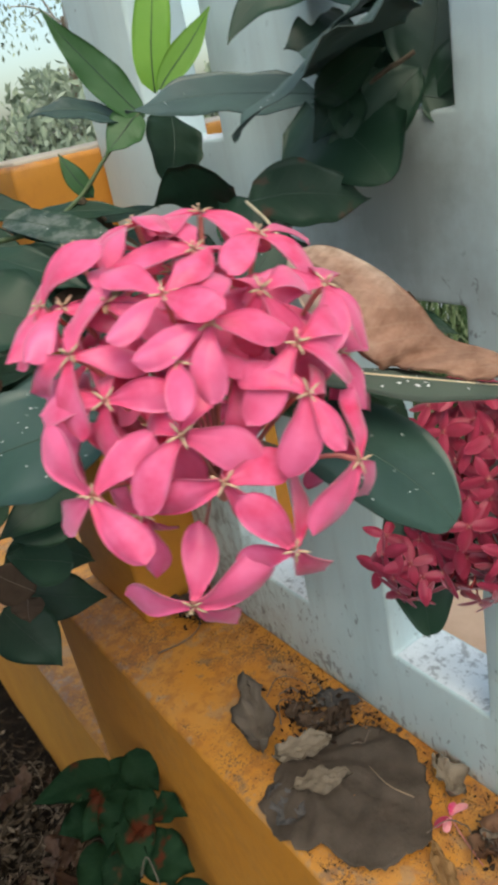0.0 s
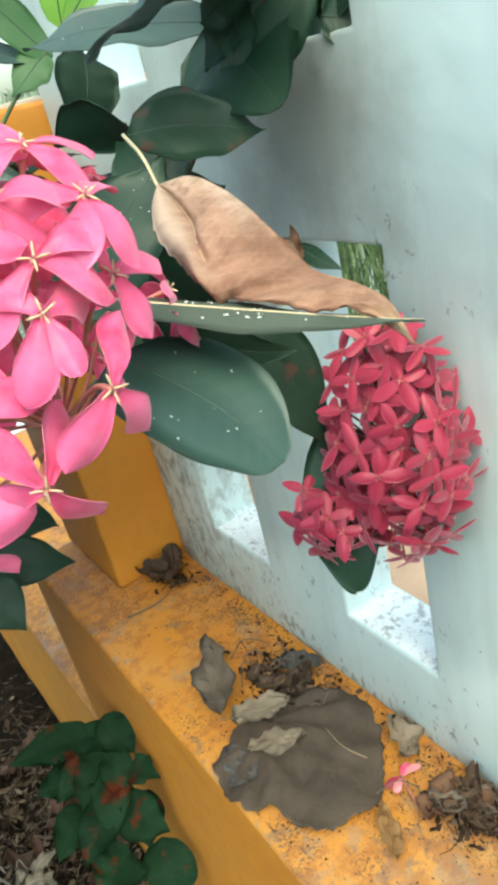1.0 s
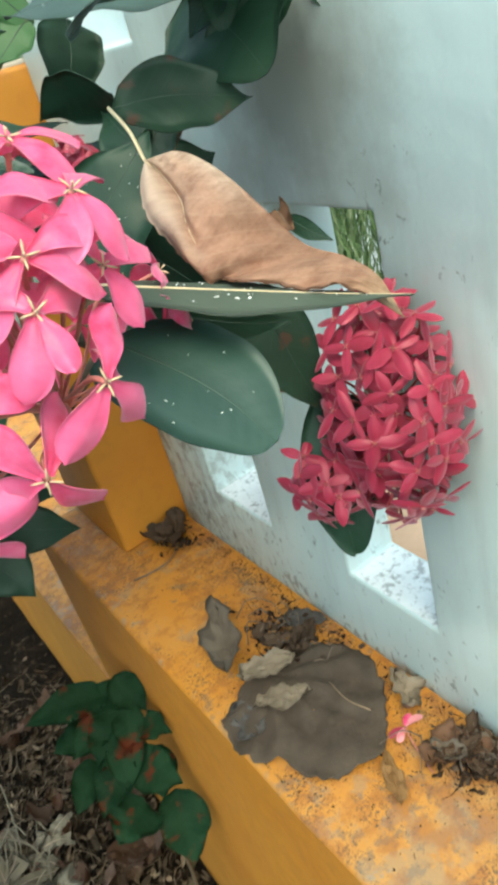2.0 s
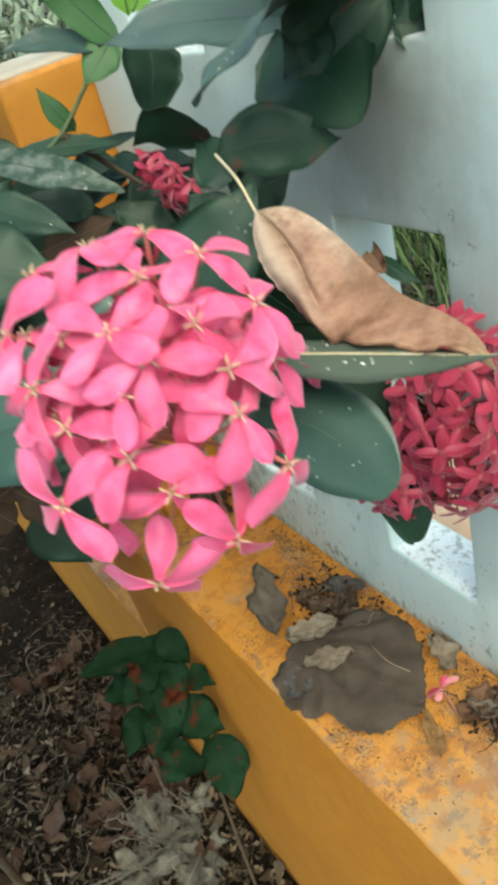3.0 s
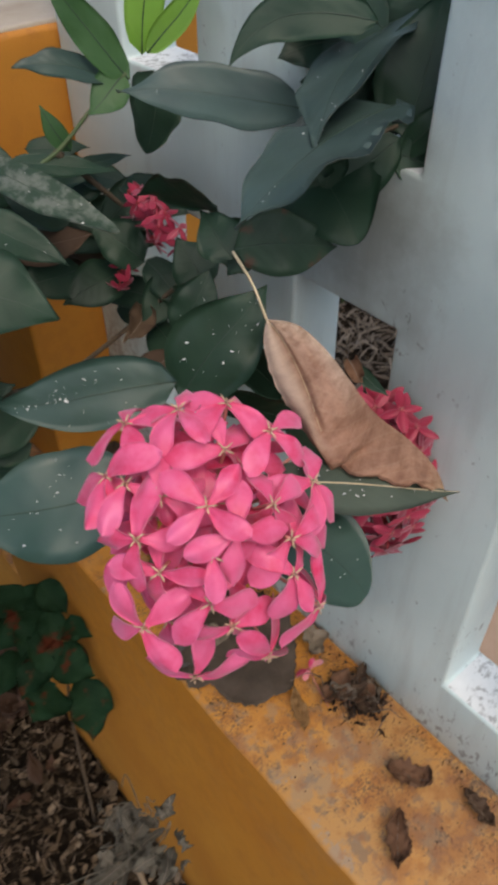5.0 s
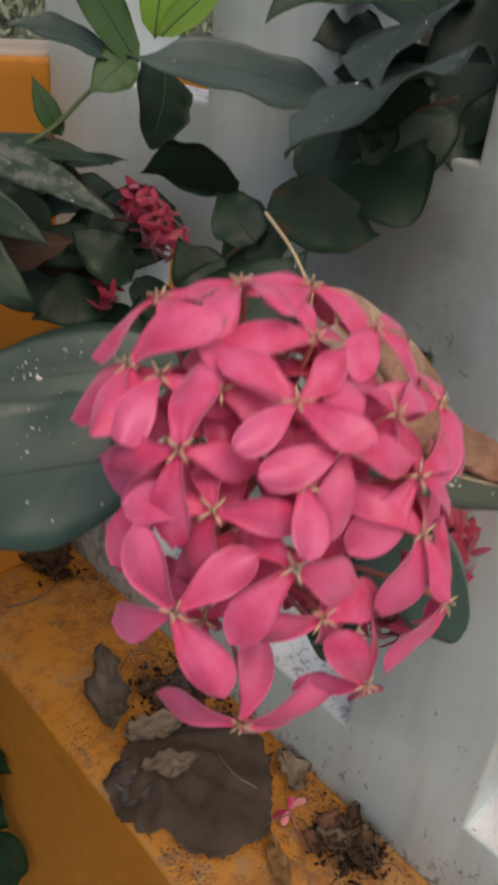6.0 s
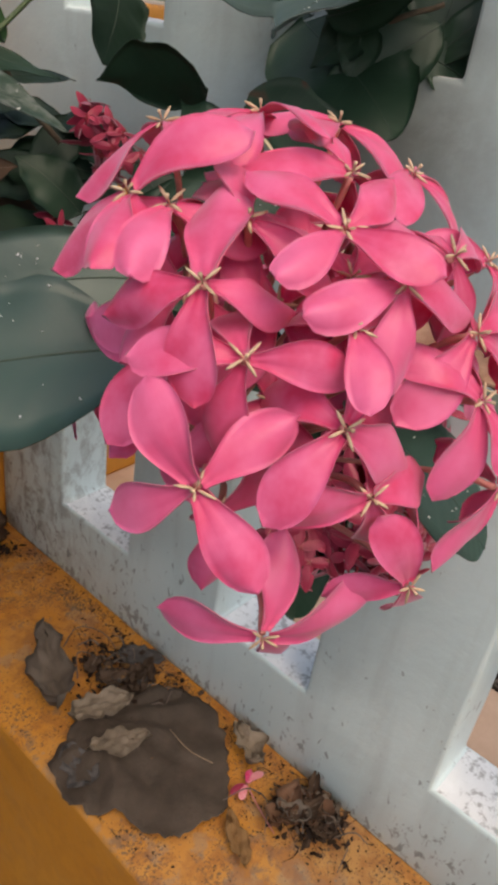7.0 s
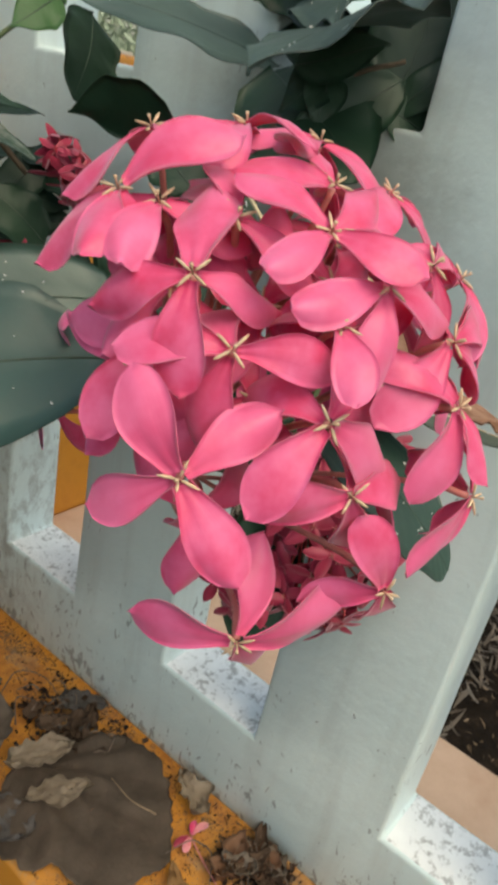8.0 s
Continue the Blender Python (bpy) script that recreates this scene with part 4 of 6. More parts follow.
leaf(bush, (0.445, 0.707, 0.908), (0.418, 0.686, 0.855), 0.052, (0.150, -0.835, 0.530), blunt=0.5)
leaf(bush, (0.432, 0.701, 0.924), (0.458, 0.712, 1.021), 0.030, (-0.543, -0.819, 0.184), mat=young_leaf, blunt=0.5)
leaf(bush, (0.433, 0.695, 0.925), (0.485, 0.685, 0.975), 0.021, (-0.566, -0.795, 0.219), mat=young_leaf)
leaf(bush, (0.417, 0.700, 0.910), (0.368, 0.726, 0.994), 0.029, (-0.451, -0.809, 0.378), mid=(0.391, 0.715, 0.946), mat=half_green, wave=0.05)
leaf(bush, (0.403, 0.708, 0.908), (0.337, 0.735, 0.926), 0.027, (-0.216, -0.425, 0.879), mid=(0.368, 0.721, 0.925), mat=glossy_leaf)
leaf(bush, (0.415, 0.703, 0.913), (0.378, 0.703, 0.890), 0.030, (-0.433, -0.752, 0.497), mat=half_green)
leaf(bush, (0.366, 0.721, 0.860), (0.351, 0.731, 0.896), 0.017, (-0.412, -0.850, 0.329), mat=half_green)
leaf(bush, (0.493, 0.580, 0.901), (0.383, 0.666, 0.913), 0.059, (-0.335, -0.319, 0.886), flecks=3, mat=sky_sheen_leaf)
leaf(bush, (0.502, 0.527, 0.968), (0.423, 0.586, 0.941), 0.033, (-0.595, -0.616, 0.516), mid=(0.461, 0.568, 0.968))
leaf(bush, (0.553, 0.555, 0.955), (0.408, 0.491, 0.918), 0.075, (-0.570, 0.176, 0.803), flecks=6, mat=sky_sheen_leaf)
leaf(bush, (0.475, 0.483, 0.931), (0.340, 0.484, 0.891), 0.098, (-0.384, 0.215, 0.898), flecks=8, mat=sky_sheen_leaf)
leaf(bush, (0.466, 0.562, 0.898), (0.4415, 0.474, 0.8505), 0.080, (-0.667, -0.076, 0.741), blunt=0.50)
leaf(bush, (0.490, 0.487, 0.905), (0.433, 0.527, 0.855), 0.040, (-0.651, -0.589, 0.479))
leaf(bush, (0.368, 0.517, 0.8545), (0.444, 0.496, 0.8410), 0.045, (-0.10, -0.78, 0.62), mat=blotched_leaf)
leaf(bush, (0.501, 0.499, 0.889), (0.527, 0.474, 0.877), 0.033, (-0.712, -0.531, 0.459))
leaf(bush, (0.506, 0.498, 0.886), (0.533, 0.470, 0.932), 0.024, (-0.689, -0.503, 0.521))
leaf(bush, (0.510, 0.501, 0.898), (0.547, 0.508, 0.983), 0.067, (-0.767, -0.584, 0.266))
leaf(bush, (0.393, 0.567, 0.860), (0.370, 0.632, 0.853), 0.045, (0.670, 0.330, 0.650))
leaf(bush, (0.534, 0.546, 0.951), (0.490, 0.602, 0.984), 0.051, (-0.454, -0.434, 0.778))
leaf(bush, (0.391, 0.545, 0.828), (0.393, 0.586, 0.849), 0.035, (-0.513, -0.670, 0.536))
leaf(bush, (0.279, 0.784, 0.872), (0.331, 0.735, 0.853), 0.029, (-0.197, -0.537, 0.820))
leaf(bush, (0.320, 0.740, 0.855), (0.394, 0.699, 0.843), 0.023, (-0.194, -0.400, 0.896))
leaf(bush, (0.372, 0.734, 0.840), (0.427, 0.727, 0.839), 0.016, (-0.272, -0.492, 0.827))
leaf(bush, (0.337, 0.724, 0.834), (0.301, 0.757, 0.851), 0.023, (-0.165, -0.410, 0.897))
leaf(bush, (0.268, 0.369, 0.793), (0.295, 0.317, 0.750), 0.060, (0.322, -0.699, 0.638), flecks=12, blunt=0.40, wave=0.008, mat=glossy_leaf)
leaf(bush, (0.266, 0.3760, 0.8150), (0.378, 0.3240, 0.7725), 0.044, (0.245, -0.030, 0.968), flecks=26, rib=rib_tan, rib_r=0.0008, fold=-0.02, sag=-0.012, wave=0.012, mat=under_leaf)
leaf(bush, (0.406, 0.497, 0.739), (0.437, 0.477, 0.638), 0.044, (-0.492, -0.725, 0.481), mat=blotched_leaf)
leaf(bush, (0.448, 0.486, 0.648), (0.4165, 0.455, 0.534), 0.056, (-0.62, -0.77, 0.06), blunt=0.48)
leaf(bush, (0.246, 0.986, 0.415), (0.346, 0.959, 0.353), 0.065, (-0.115, -0.810, 0.575))
leaf(bush, (0.223, 0.963, 0.411), (0.250, 0.895, 0.343), 0.074, (-0.061, -0.798, 0.600))
leaf(bush, (0.258, 0.938, 0.500), (0.343, 0.943, 0.424), 0.061, (-0.129, -0.838, 0.530))
leaf(bush, (0.281, 0.698, 0.662), (0.200, 0.684, 0.639), 0.040, (-0.206, -0.835, 0.511))
leaf(bush, (0.260, 0.687, 0.627), (0.210, 0.698, 0.625), 0.029, (-0.179, -0.761, 0.623))
leaf(bush, (0.429, 0.616, 0.793), (0.471, 0.593, 0.801), 0.048, (-0.492, -0.859, 0.142))
leaf(bush, (0.529, 0.523, 0.888), (0.549, 0.528, 0.951), 0.056, (-0.751, -0.594, 0.290))
leaf(bush, (0.524, 0.530, 0.892), (0.531, 0.563, 0.942), 0.052, (-0.725, -0.623, 0.292))
leaf(bush, (0.549, 0.505, 0.903), (0.568, 0.507, 0.963), 0.051, (-0.783, -0.561, 0.268))
leaf(bush, (0.392, 0.668, 0.728), (0.352, 0.646, 0.722), 0.026, (-0.10, -0.60, 0.75), mat=brown_leaf, rib=rib_brown, wave=0.20, fold=0.8, sag=-0.1)
leaf(bush, (0.371, 0.606, 0.720), (0.323, 0.600, 0.713), 0.029, (-0.315, -0.528, 0.788), mat=rot_leaf, rib=rib_brown)
leaf(bush, (0.407, 0.597, 0.776), (0.403, 0.634, 0.805), 0.041, (-0.478, -0.674, 0.563))
leaf(bush, (0.409, 0.694, 0.758), (0.378, 0.731, 0.791), 0.043, (-0.347, -0.619, 0.705))
leaf(bush, (0.401, 0.715, 0.741), (0.332, 0.718, 0.733), 0.044, (-0.308, -0.607, 0.733))
leaf(bush, (0.399, 0.739, 0.780), (0.445, 0.731, 0.817), 0.033, (-0.411, -0.698, 0.586))
leaf(bush, (0.365, 0.739, 0.793), (0.320, 0.771, 0.820), 0.038, (-0.257, -0.593, 0.763))
leaf(bush, (0.366, 0.737, 0.747), (0.306, 0.739, 0.748), 0.049, (-0.240, -0.554, 0.797))
leaf(bush, (0.409, 0.694, 0.758), (0.418, 0.641, 0.729), 0.032, (-0.444, -0.681, 0.583))
leaf(bush, (0.333, 0.772, 0.782), (0.286, 0.796, 0.797), 0.045, (-0.216, -0.602, 0.768))
leaf(bush, (0.366, 0.806, 0.837), (0.417, 0.780, 0.833), 0.023, (-0.249, -0.513, 0.821))
leaf(bush, (0.235, 0.688, 0.700), (0.200, 0.694, 0.688), 0.024, (-0.144, -0.610, 0.779), mat=rot_leaf, rib=rib_brown, wave=0.14, fold=0.5)
leaf(bush, (0.420, 0.743, 0.811), (0.451, 0.697, 0.809), 0.025, (-0.347, -0.552, 0.758))
leaf(bush, (0.238, 0.695, 0.760), (0.181, 0.677, 0.748), 0.044, (-0.149, -0.639, 0.754))
leaf(bush, (0.213, 0.665, 0.675), (0.166, 0.676, 0.677), 0.041, (-0.116, -0.578, 0.808))
leaf(bush, (0.194, 0.688, 0.698), (0.237, 0.677, 0.698), 0.031, (-0.128, -0.519, 0.845), mat=rot_leaf, rib=rib_brown)
leaf(bush, (0.384, 0.774, 0.785), (0.300, 0.780, 0.775), 0.051, (-0.279, -0.669, 0.689))
leaf(bush, (0.417, 0.749, 0.770), (0.354, 0.753, 0.764), 0.040, (-0.324, -0.636, 0.700))
leaf(bush, (0.331, 0.827, 0.798), (0.267, 0.845, 0.793), 0.053, (-0.197, -0.625, 0.755))
leaf(bush, (0.427, 0.675, 0.746), (0.377, 0.657, 0.716), 0.037, (-0.427, -0.678, 0.599))
leaf(bush, (0.396, 0.668, 0.708), (0.385, 0.597, 0.687), 0.042, (-0.415, -0.637, 0.649))
leaf(bush, (0.576, 0.515, 0.925), (0.554, 0.521, 0.881), 0.043, (-0.768, -0.563, 0.307))
leaf(bush, (0.572, 0.540, 0.973), (0.553, 0.549, 0.932), 0.053, (-0.763, -0.605, 0.227))
leaf(bush, (0.416, 0.548, 0.840), (0.389, 0.551, 0.813), 0.030, (-0.529, -0.641, 0.556))
leaf(bush, (0.254, 0.707, 0.576), (0.205, 0.713, 0.610), 0.045, (-0.162, -0.746, 0.646))
leaf(bush, (0.222, 0.744, 0.547), (0.196, 0.766, 0.576), 0.043, (-0.113, -0.674, 0.730), mat=rot_leaf, rib=rib_brown)
leaf(bush, (0.350, 0.825, 0.798), (0.398, 0.782, 0.803), 0.037, (-0.355, -0.791, 0.498), mat=rot_leaf, rib=rib_brown)
leaf(bush, (0.377, 0.796, 0.815), (0.409, 0.759, 0.821), 0.037, (-0.283, -0.566, 0.774))
leaf(bush, (0.313, 0.836, 0.796), (0.258, 0.841, 0.823), 0.037, (-0.160, -0.546, 0.823))
leaf(bush, (0.254, 0.784, 0.738), (0.287, 0.749, 0.736), 0.034, (-0.167, -0.549, 0.819))
leaf(bush, (0.301, 0.818, 0.749), (0.311, 0.777, 0.725), 0.030, (-0.268, -0.775, 0.572), mat=rot_leaf, rib=rib_brown)
leaf(bush, (0.276, 0.835, 0.739), (0.234, 0.809, 0.717), 0.036, (-0.155, -0.610, 0.777), mat=rot_leaf, rib=rib_brown)
leaf(bush, (0.363, 0.768, 0.744), (0.288, 0.782, 0.759), 0.038, (-0.236, -0.603, 0.762))
leaf(bush, (0.275, 0.822, 0.739), (0.222, 0.831, 0.778), 0.035, (-0.177, -0.731, 0.659))
leaf(bush, (0.405, 0.784, 0.811), (0.433, 0.743, 0.809), 0.030, (-0.317, -0.570, 0.758))
leaf(bush, (0.305, 0.814, 0.802), (0.262, 0.811, 0.817), 0.037, (-0.212, -0.700, 0.682), mat=rot_leaf, rib=rib_brown)
leaf(bush, (0.413, 0.758, 0.684), (0.437, 0.706, 0.670), 0.038, (-0.270, -0.451, 0.851))
leaf(bush, (0.431, 0.728, 0.800), (0.453, 0.684, 0.793), 0.037, (-0.385, -0.585, 0.714))
leaf(bush, (0.340, 0.815, 0.826), (0.350, 0.776, 0.801), 0.047, (-0.259, -0.633, 0.729))
leaf(bush, (0.356, 0.792, 0.731), (0.418, 0.741, 0.741), 0.045, (-0.252, -0.505, 0.826), mat=rot_leaf, rib=rib_brown)
leaf(bush, (0.404, 0.753, 0.764), (0.451, 0.701, 0.768), 0.029, (-0.432, -0.712, 0.553))
leaf(bush, (0.321, 0.807, 0.812), (0.350, 0.775, 0.819), 0.031, (-0.317, -0.799, 0.510))
leaf(bush, (0.371, 0.846, 0.804), (0.336, 0.831, 0.792), 0.035, (-0.294, -0.744, 0.600))
leaf(bush, (0.365, 0.840, 0.792), (0.316, 0.848, 0.822), 0.040, (-0.304, -0.816, 0.492), mat=rot_leaf, rib=rib_brown)
leaf(bush, (0.292, 0.801, 0.797), (0.246, 0.797, 0.809), 0.028, (-0.156, -0.545, 0.824))
leaf(bush, (0.380, 0.799, 0.796), (0.425, 0.757, 0.809), 0.049, (-0.279, -0.543, 0.792))
leaf(bush, (0.394, 0.765, 0.785), (0.440, 0.709, 0.778), 0.039, (-0.312, -0.541, 0.781))
leaf(bush, (0.352, 0.836, 0.782), (0.293, 0.849, 0.817), 0.047, (-0.208, -0.599, 0.773), mat=rot_leaf, rib=rib_brown)
leaf(bush, (0.409, 0.775, 0.781), (0.414, 0.739, 0.768), 0.029, (-0.380, -0.694, 0.612))
leaf(bush, (0.338, 0.784, 0.805), (0.367, 0.744, 0.798), 0.040, (-0.238, -0.535, 0.811))
leaf(bush, (0.417, 0.764, 0.740), (0.368, 0.768, 0.747), 0.043, (-0.252, -0.495, 0.832), mat=rot_leaf, rib=rib_brown)
leaf(bush, (0.385, 0.743, 0.716), (0.432, 0.684, 0.709), 0.035, (-0.287, -0.489, 0.823))
leaf(bush, (0.432, 0.735, 0.760), (0.370, 0.757, 0.786), 0.032, (-0.392, -0.725, 0.566))
leaf(bush, (0.315, 0.764, 0.770), (0.374, 0.721, 0.785), 0.040, (-0.287, -0.643, 0.710), mat=rot_leaf, rib=rib_brown)
leaf(bush, (0.445, 0.773, 0.734), (0.390, 0.783, 0.743), 0.035, (-0.366, -0.679, 0.636))
leaf(bush, (0.189, 0.714, 0.705), (0.152, 0.702, 0.718), 0.039, (-0.084, -0.711, 0.699), mat=rot_leaf, rib=rib_brown)
leaf(bush, (0.208, 0.753, 0.674), (0.151, 0.745, 0.689), 0.035, (-0.082, -0.652, 0.754))
leaf(bush, (0.235, 0.744, 0.744), (0.235, 0.714, 0.731), 0.038, (-0.177, -0.777, 0.604), mat=rot_leaf, rib=rib_brown)
leaf(bush, (0.197, 0.722, 0.676), (0.162, 0.701, 0.674), 0.035, (-0.073, -0.547, 0.834))
leaf(bush, (0.183, 0.717, 0.711), (0.158, 0.689, 0.699), 0.033, (-0.077, -0.639, 0.765), mat=rot_leaf, rib=rib_brown)
leaf(bush, (0.201, 0.698, 0.658), (0.176, 0.704, 0.697), 0.034, (-0.088, -0.575, 0.813))
leaf(bush, (0.205, 0.726, 0.697), (0.252, 0.695, 0.701), 0.039, (-0.111, -0.498, 0.860), mat=rot_leaf, rib=rib_brown)
leaf(bush, (0.198, 0.761, 0.679), (0.226, 0.744, 0.699), 0.029, (-0.123, -0.684, 0.719))
leaf(bush, (0.196, 0.719, 0.746), (0.185, 0.718, 0.786), 0.038, (-0.122, -0.806, 0.580), mat=rot_leaf, rib=rib_brown)
leaf(bush, (0.208, 0.692, 0.695), (0.254, 0.668, 0.711), 0.028, (-0.117, -0.485, 0.867))
leaf(bush, (0.211, 0.764, 0.681), (0.238, 0.748, 0.703), 0.035, (-0.132, -0.663, 0.737), mat=rot_leaf, rib=rib_brown)
leaf(bush, (0.215, 0.732, 0.736), (0.216, 0.724, 0.765), 0.034, (-0.139, -0.716, 0.684))
leaf(bush, (0.194, 0.754, 0.718), (0.160, 0.748, 0.742), 0.042, (-0.072, -0.595, 0.800), mat=rot_leaf, rib=rib_brown)
leaf(bush, (0.186, 0.731, 0.648), (0.169, 0.703, 0.641), 0.042, (-0.078, -0.601, 0.795), mat=rot_leaf, rib=rib_brown)
leaf(bush, (0.235, 0.711, 0.748), (0.228, 0.707, 0.784), 0.026, (-0.124, -0.539, 0.833))
leaf(bush, (0.558, 0.531, 0.891), (0.543, 0.532, 0.924), 0.050, (-0.709, -0.556, 0.434))
leaf(bush, (0.579, 0.590, 0.896), (0.527, 0.615, 0.893), 0.049, (-0.680, -0.635, 0.366))
leaf(bush, (0.531, 0.582, 0.942), (0.480, 0.600, 0.934), 0.042, (-0.611, -0.618, 0.494))
leaf(bush, (0.544, 0.567, 0.913), (0.495, 0.591, 0.918), 0.042, (-0.694, -0.659, 0.291))
leaf(bush, (0.572, 0.532, 0.909), (0.514, 0.576, 0.926), 0.040, (-0.644, -0.545, 0.536))
leaf(bush, (0.583, 0.581, 0.902), (0.524, 0.617, 0.911), 0.051, (-0.593, -0.548, 0.590))
leaf(bush, (0.566, 0.576, 0.877), (0.525, 0.603, 0.907), 0.046, (-0.696, -0.640, 0.324))
leaf(bush, (0.563, 0.609, 0.939), (0.511, 0.631, 0.935), 0.042, (-0.606, -0.610, 0.511))
leaf(bush, (0.225, 0.802, 0.510), (0.214, 0.774, 0.501), 0.032, (-0.131, -0.747, 0.652), mat=rot_leaf, rib=rib_brown)
leaf(bush, (0.236, 0.885, 0.520), (0.278, 0.852, 0.517), 0.030, (-0.107, -0.516, 0.850))
leaf(bush, (0.212, 0.800, 0.559), (0.176, 0.785, 0.566), 0.031, (-0.104, -0.777, 0.620), mat=rot_leaf, rib=rib_brown)
leaf(bush, (0.239, 0.833, 0.575), (0.261, 0.798, 0.560), 0.024, (-0.176, -0.822, 0.542))
leaf(bush, (0.226, 0.856, 0.543), (0.181, 0.856, 0.575), 0.036, (-0.086, -0.634, 0.768), mat=rot_leaf, rib=rib_brown)
leaf(bush, (0.239, 0.818, 0.532), (0.267, 0.787, 0.531), 0.036, (-0.139, -0.621, 0.771))
leaf(bush, (0.191, 0.860, 0.479), (0.167, 0.864, 0.522), 0.041, (-0.078, -0.781, 0.620), mat=rot_leaf, rib=rib_brown)
leaf(bush, (0.226, 0.863, 0.503), (0.254, 0.851, 0.533), 0.036, (-0.102, -0.542, 0.834))
leaf(bush, (0.438, 0.528, 0.901), (0.455, 0.481, 0.919), 0.026, (-0.809, -0.533, 0.247))
leaf(bush, (0.462, 0.514, 0.909), (0.436, 0.532, 0.876), 0.028, (-0.794, -0.559, 0.239))
leaf(bush, (0.456, 0.516, 0.903), (0.446, 0.512, 0.871), 0.025, (-0.668, -0.452, 0.591))
leaf(bush, (0.338, 0.843, 0.825), (0.279, 0.862, 0.831), 0.047, (-0.225, -0.768, 0.600))
leaf(bush, (0.301, 0.834, 0.768), (0.255, 0.855, 0.792), 0.053, (-0.187, -0.744, 0.641))
leaf(bush, (0.327, 0.873, 0.839), (0.270, 0.882, 0.819), 0.048, (-0.227, -0.845, 0.484))
leaf(bush, (0.294, 0.810, 0.760), (0.237, 0.820, 0.752), 0.046, (-0.194, -0.795, 0.575), mat=rot_leaf, rib=rib_brown)

leaf(bush, (0.240, 0.790, 0.742), (0.318, 0.765, 0.700), 0.064, (-0.10, -0.84, 0.52))
leaf(bush, (0.262, 0.815, 0.722), (0.335, 0.800, 0.690), 0.050, (-0.12, -0.80, 0.58))
leaf(bush, (0.383, 0.615, 0.778), (0.416, 0.478, 0.712), 0.062, (-0.78, -0.52, -0.12))
leaf(bush, (0.338, 0.512, 0.750), (0.408, 0.455, 0.724), 0.036, (-0.62, -0.72, -0.20))

# ---- the dry leaf lying on a green leaf ----
DRY_BASE = Vector((0.3520, 0.4665, 0.8325))
DRY_TIP = Vector((0.3740, 0.3259, 0.7633))
DRY_RIM = [DRY_BASE, Vector((0.3600, 0.4470, 0.8345)), Vector((0.3615, 0.4240, 0.8285)), Vector((0.3590, 0.3985, 0.8190)), Vector((0.3625, 0.3880, 0.8075)), Vector((0.3780, 0.3860, 0.7870)), Vector((0.3790, 0.3620, 0.7835)), Vector((0.3750, 0.3380, 0.7790)), DRY_TIP]
DRY_FOLD = [DRY_BASE, Vector((0.3500, 0.4520, 0.8280)), Vector((0.3435, 0.4290, 0.8195)), Vector((0.3255, 0.3940, 0.8145)), Vector((0.3150, 0.3715, 0.7965)), Vector((0.3230, 0.3595, 0.7943)), Vector((0.3398, 0.3432, 0.7878)), Vector((0.3555, 0.3318, 0.7818)), DRY_TIP]
DRY_FLAP = [DRY_BASE, Vector((0.3395, 0.4550, 0.8255)), Vector((0.3260, 0.4320, 0.8175)), Vector((0.3205, 0.4060, 0.8080)), Vector((0.3165, 0.3800, 0.7990))]
dry = thing("dead_leaf", (0.352, 0.43, 0.80), "dry curled tan leaf caught on a green leaf", "leaf")


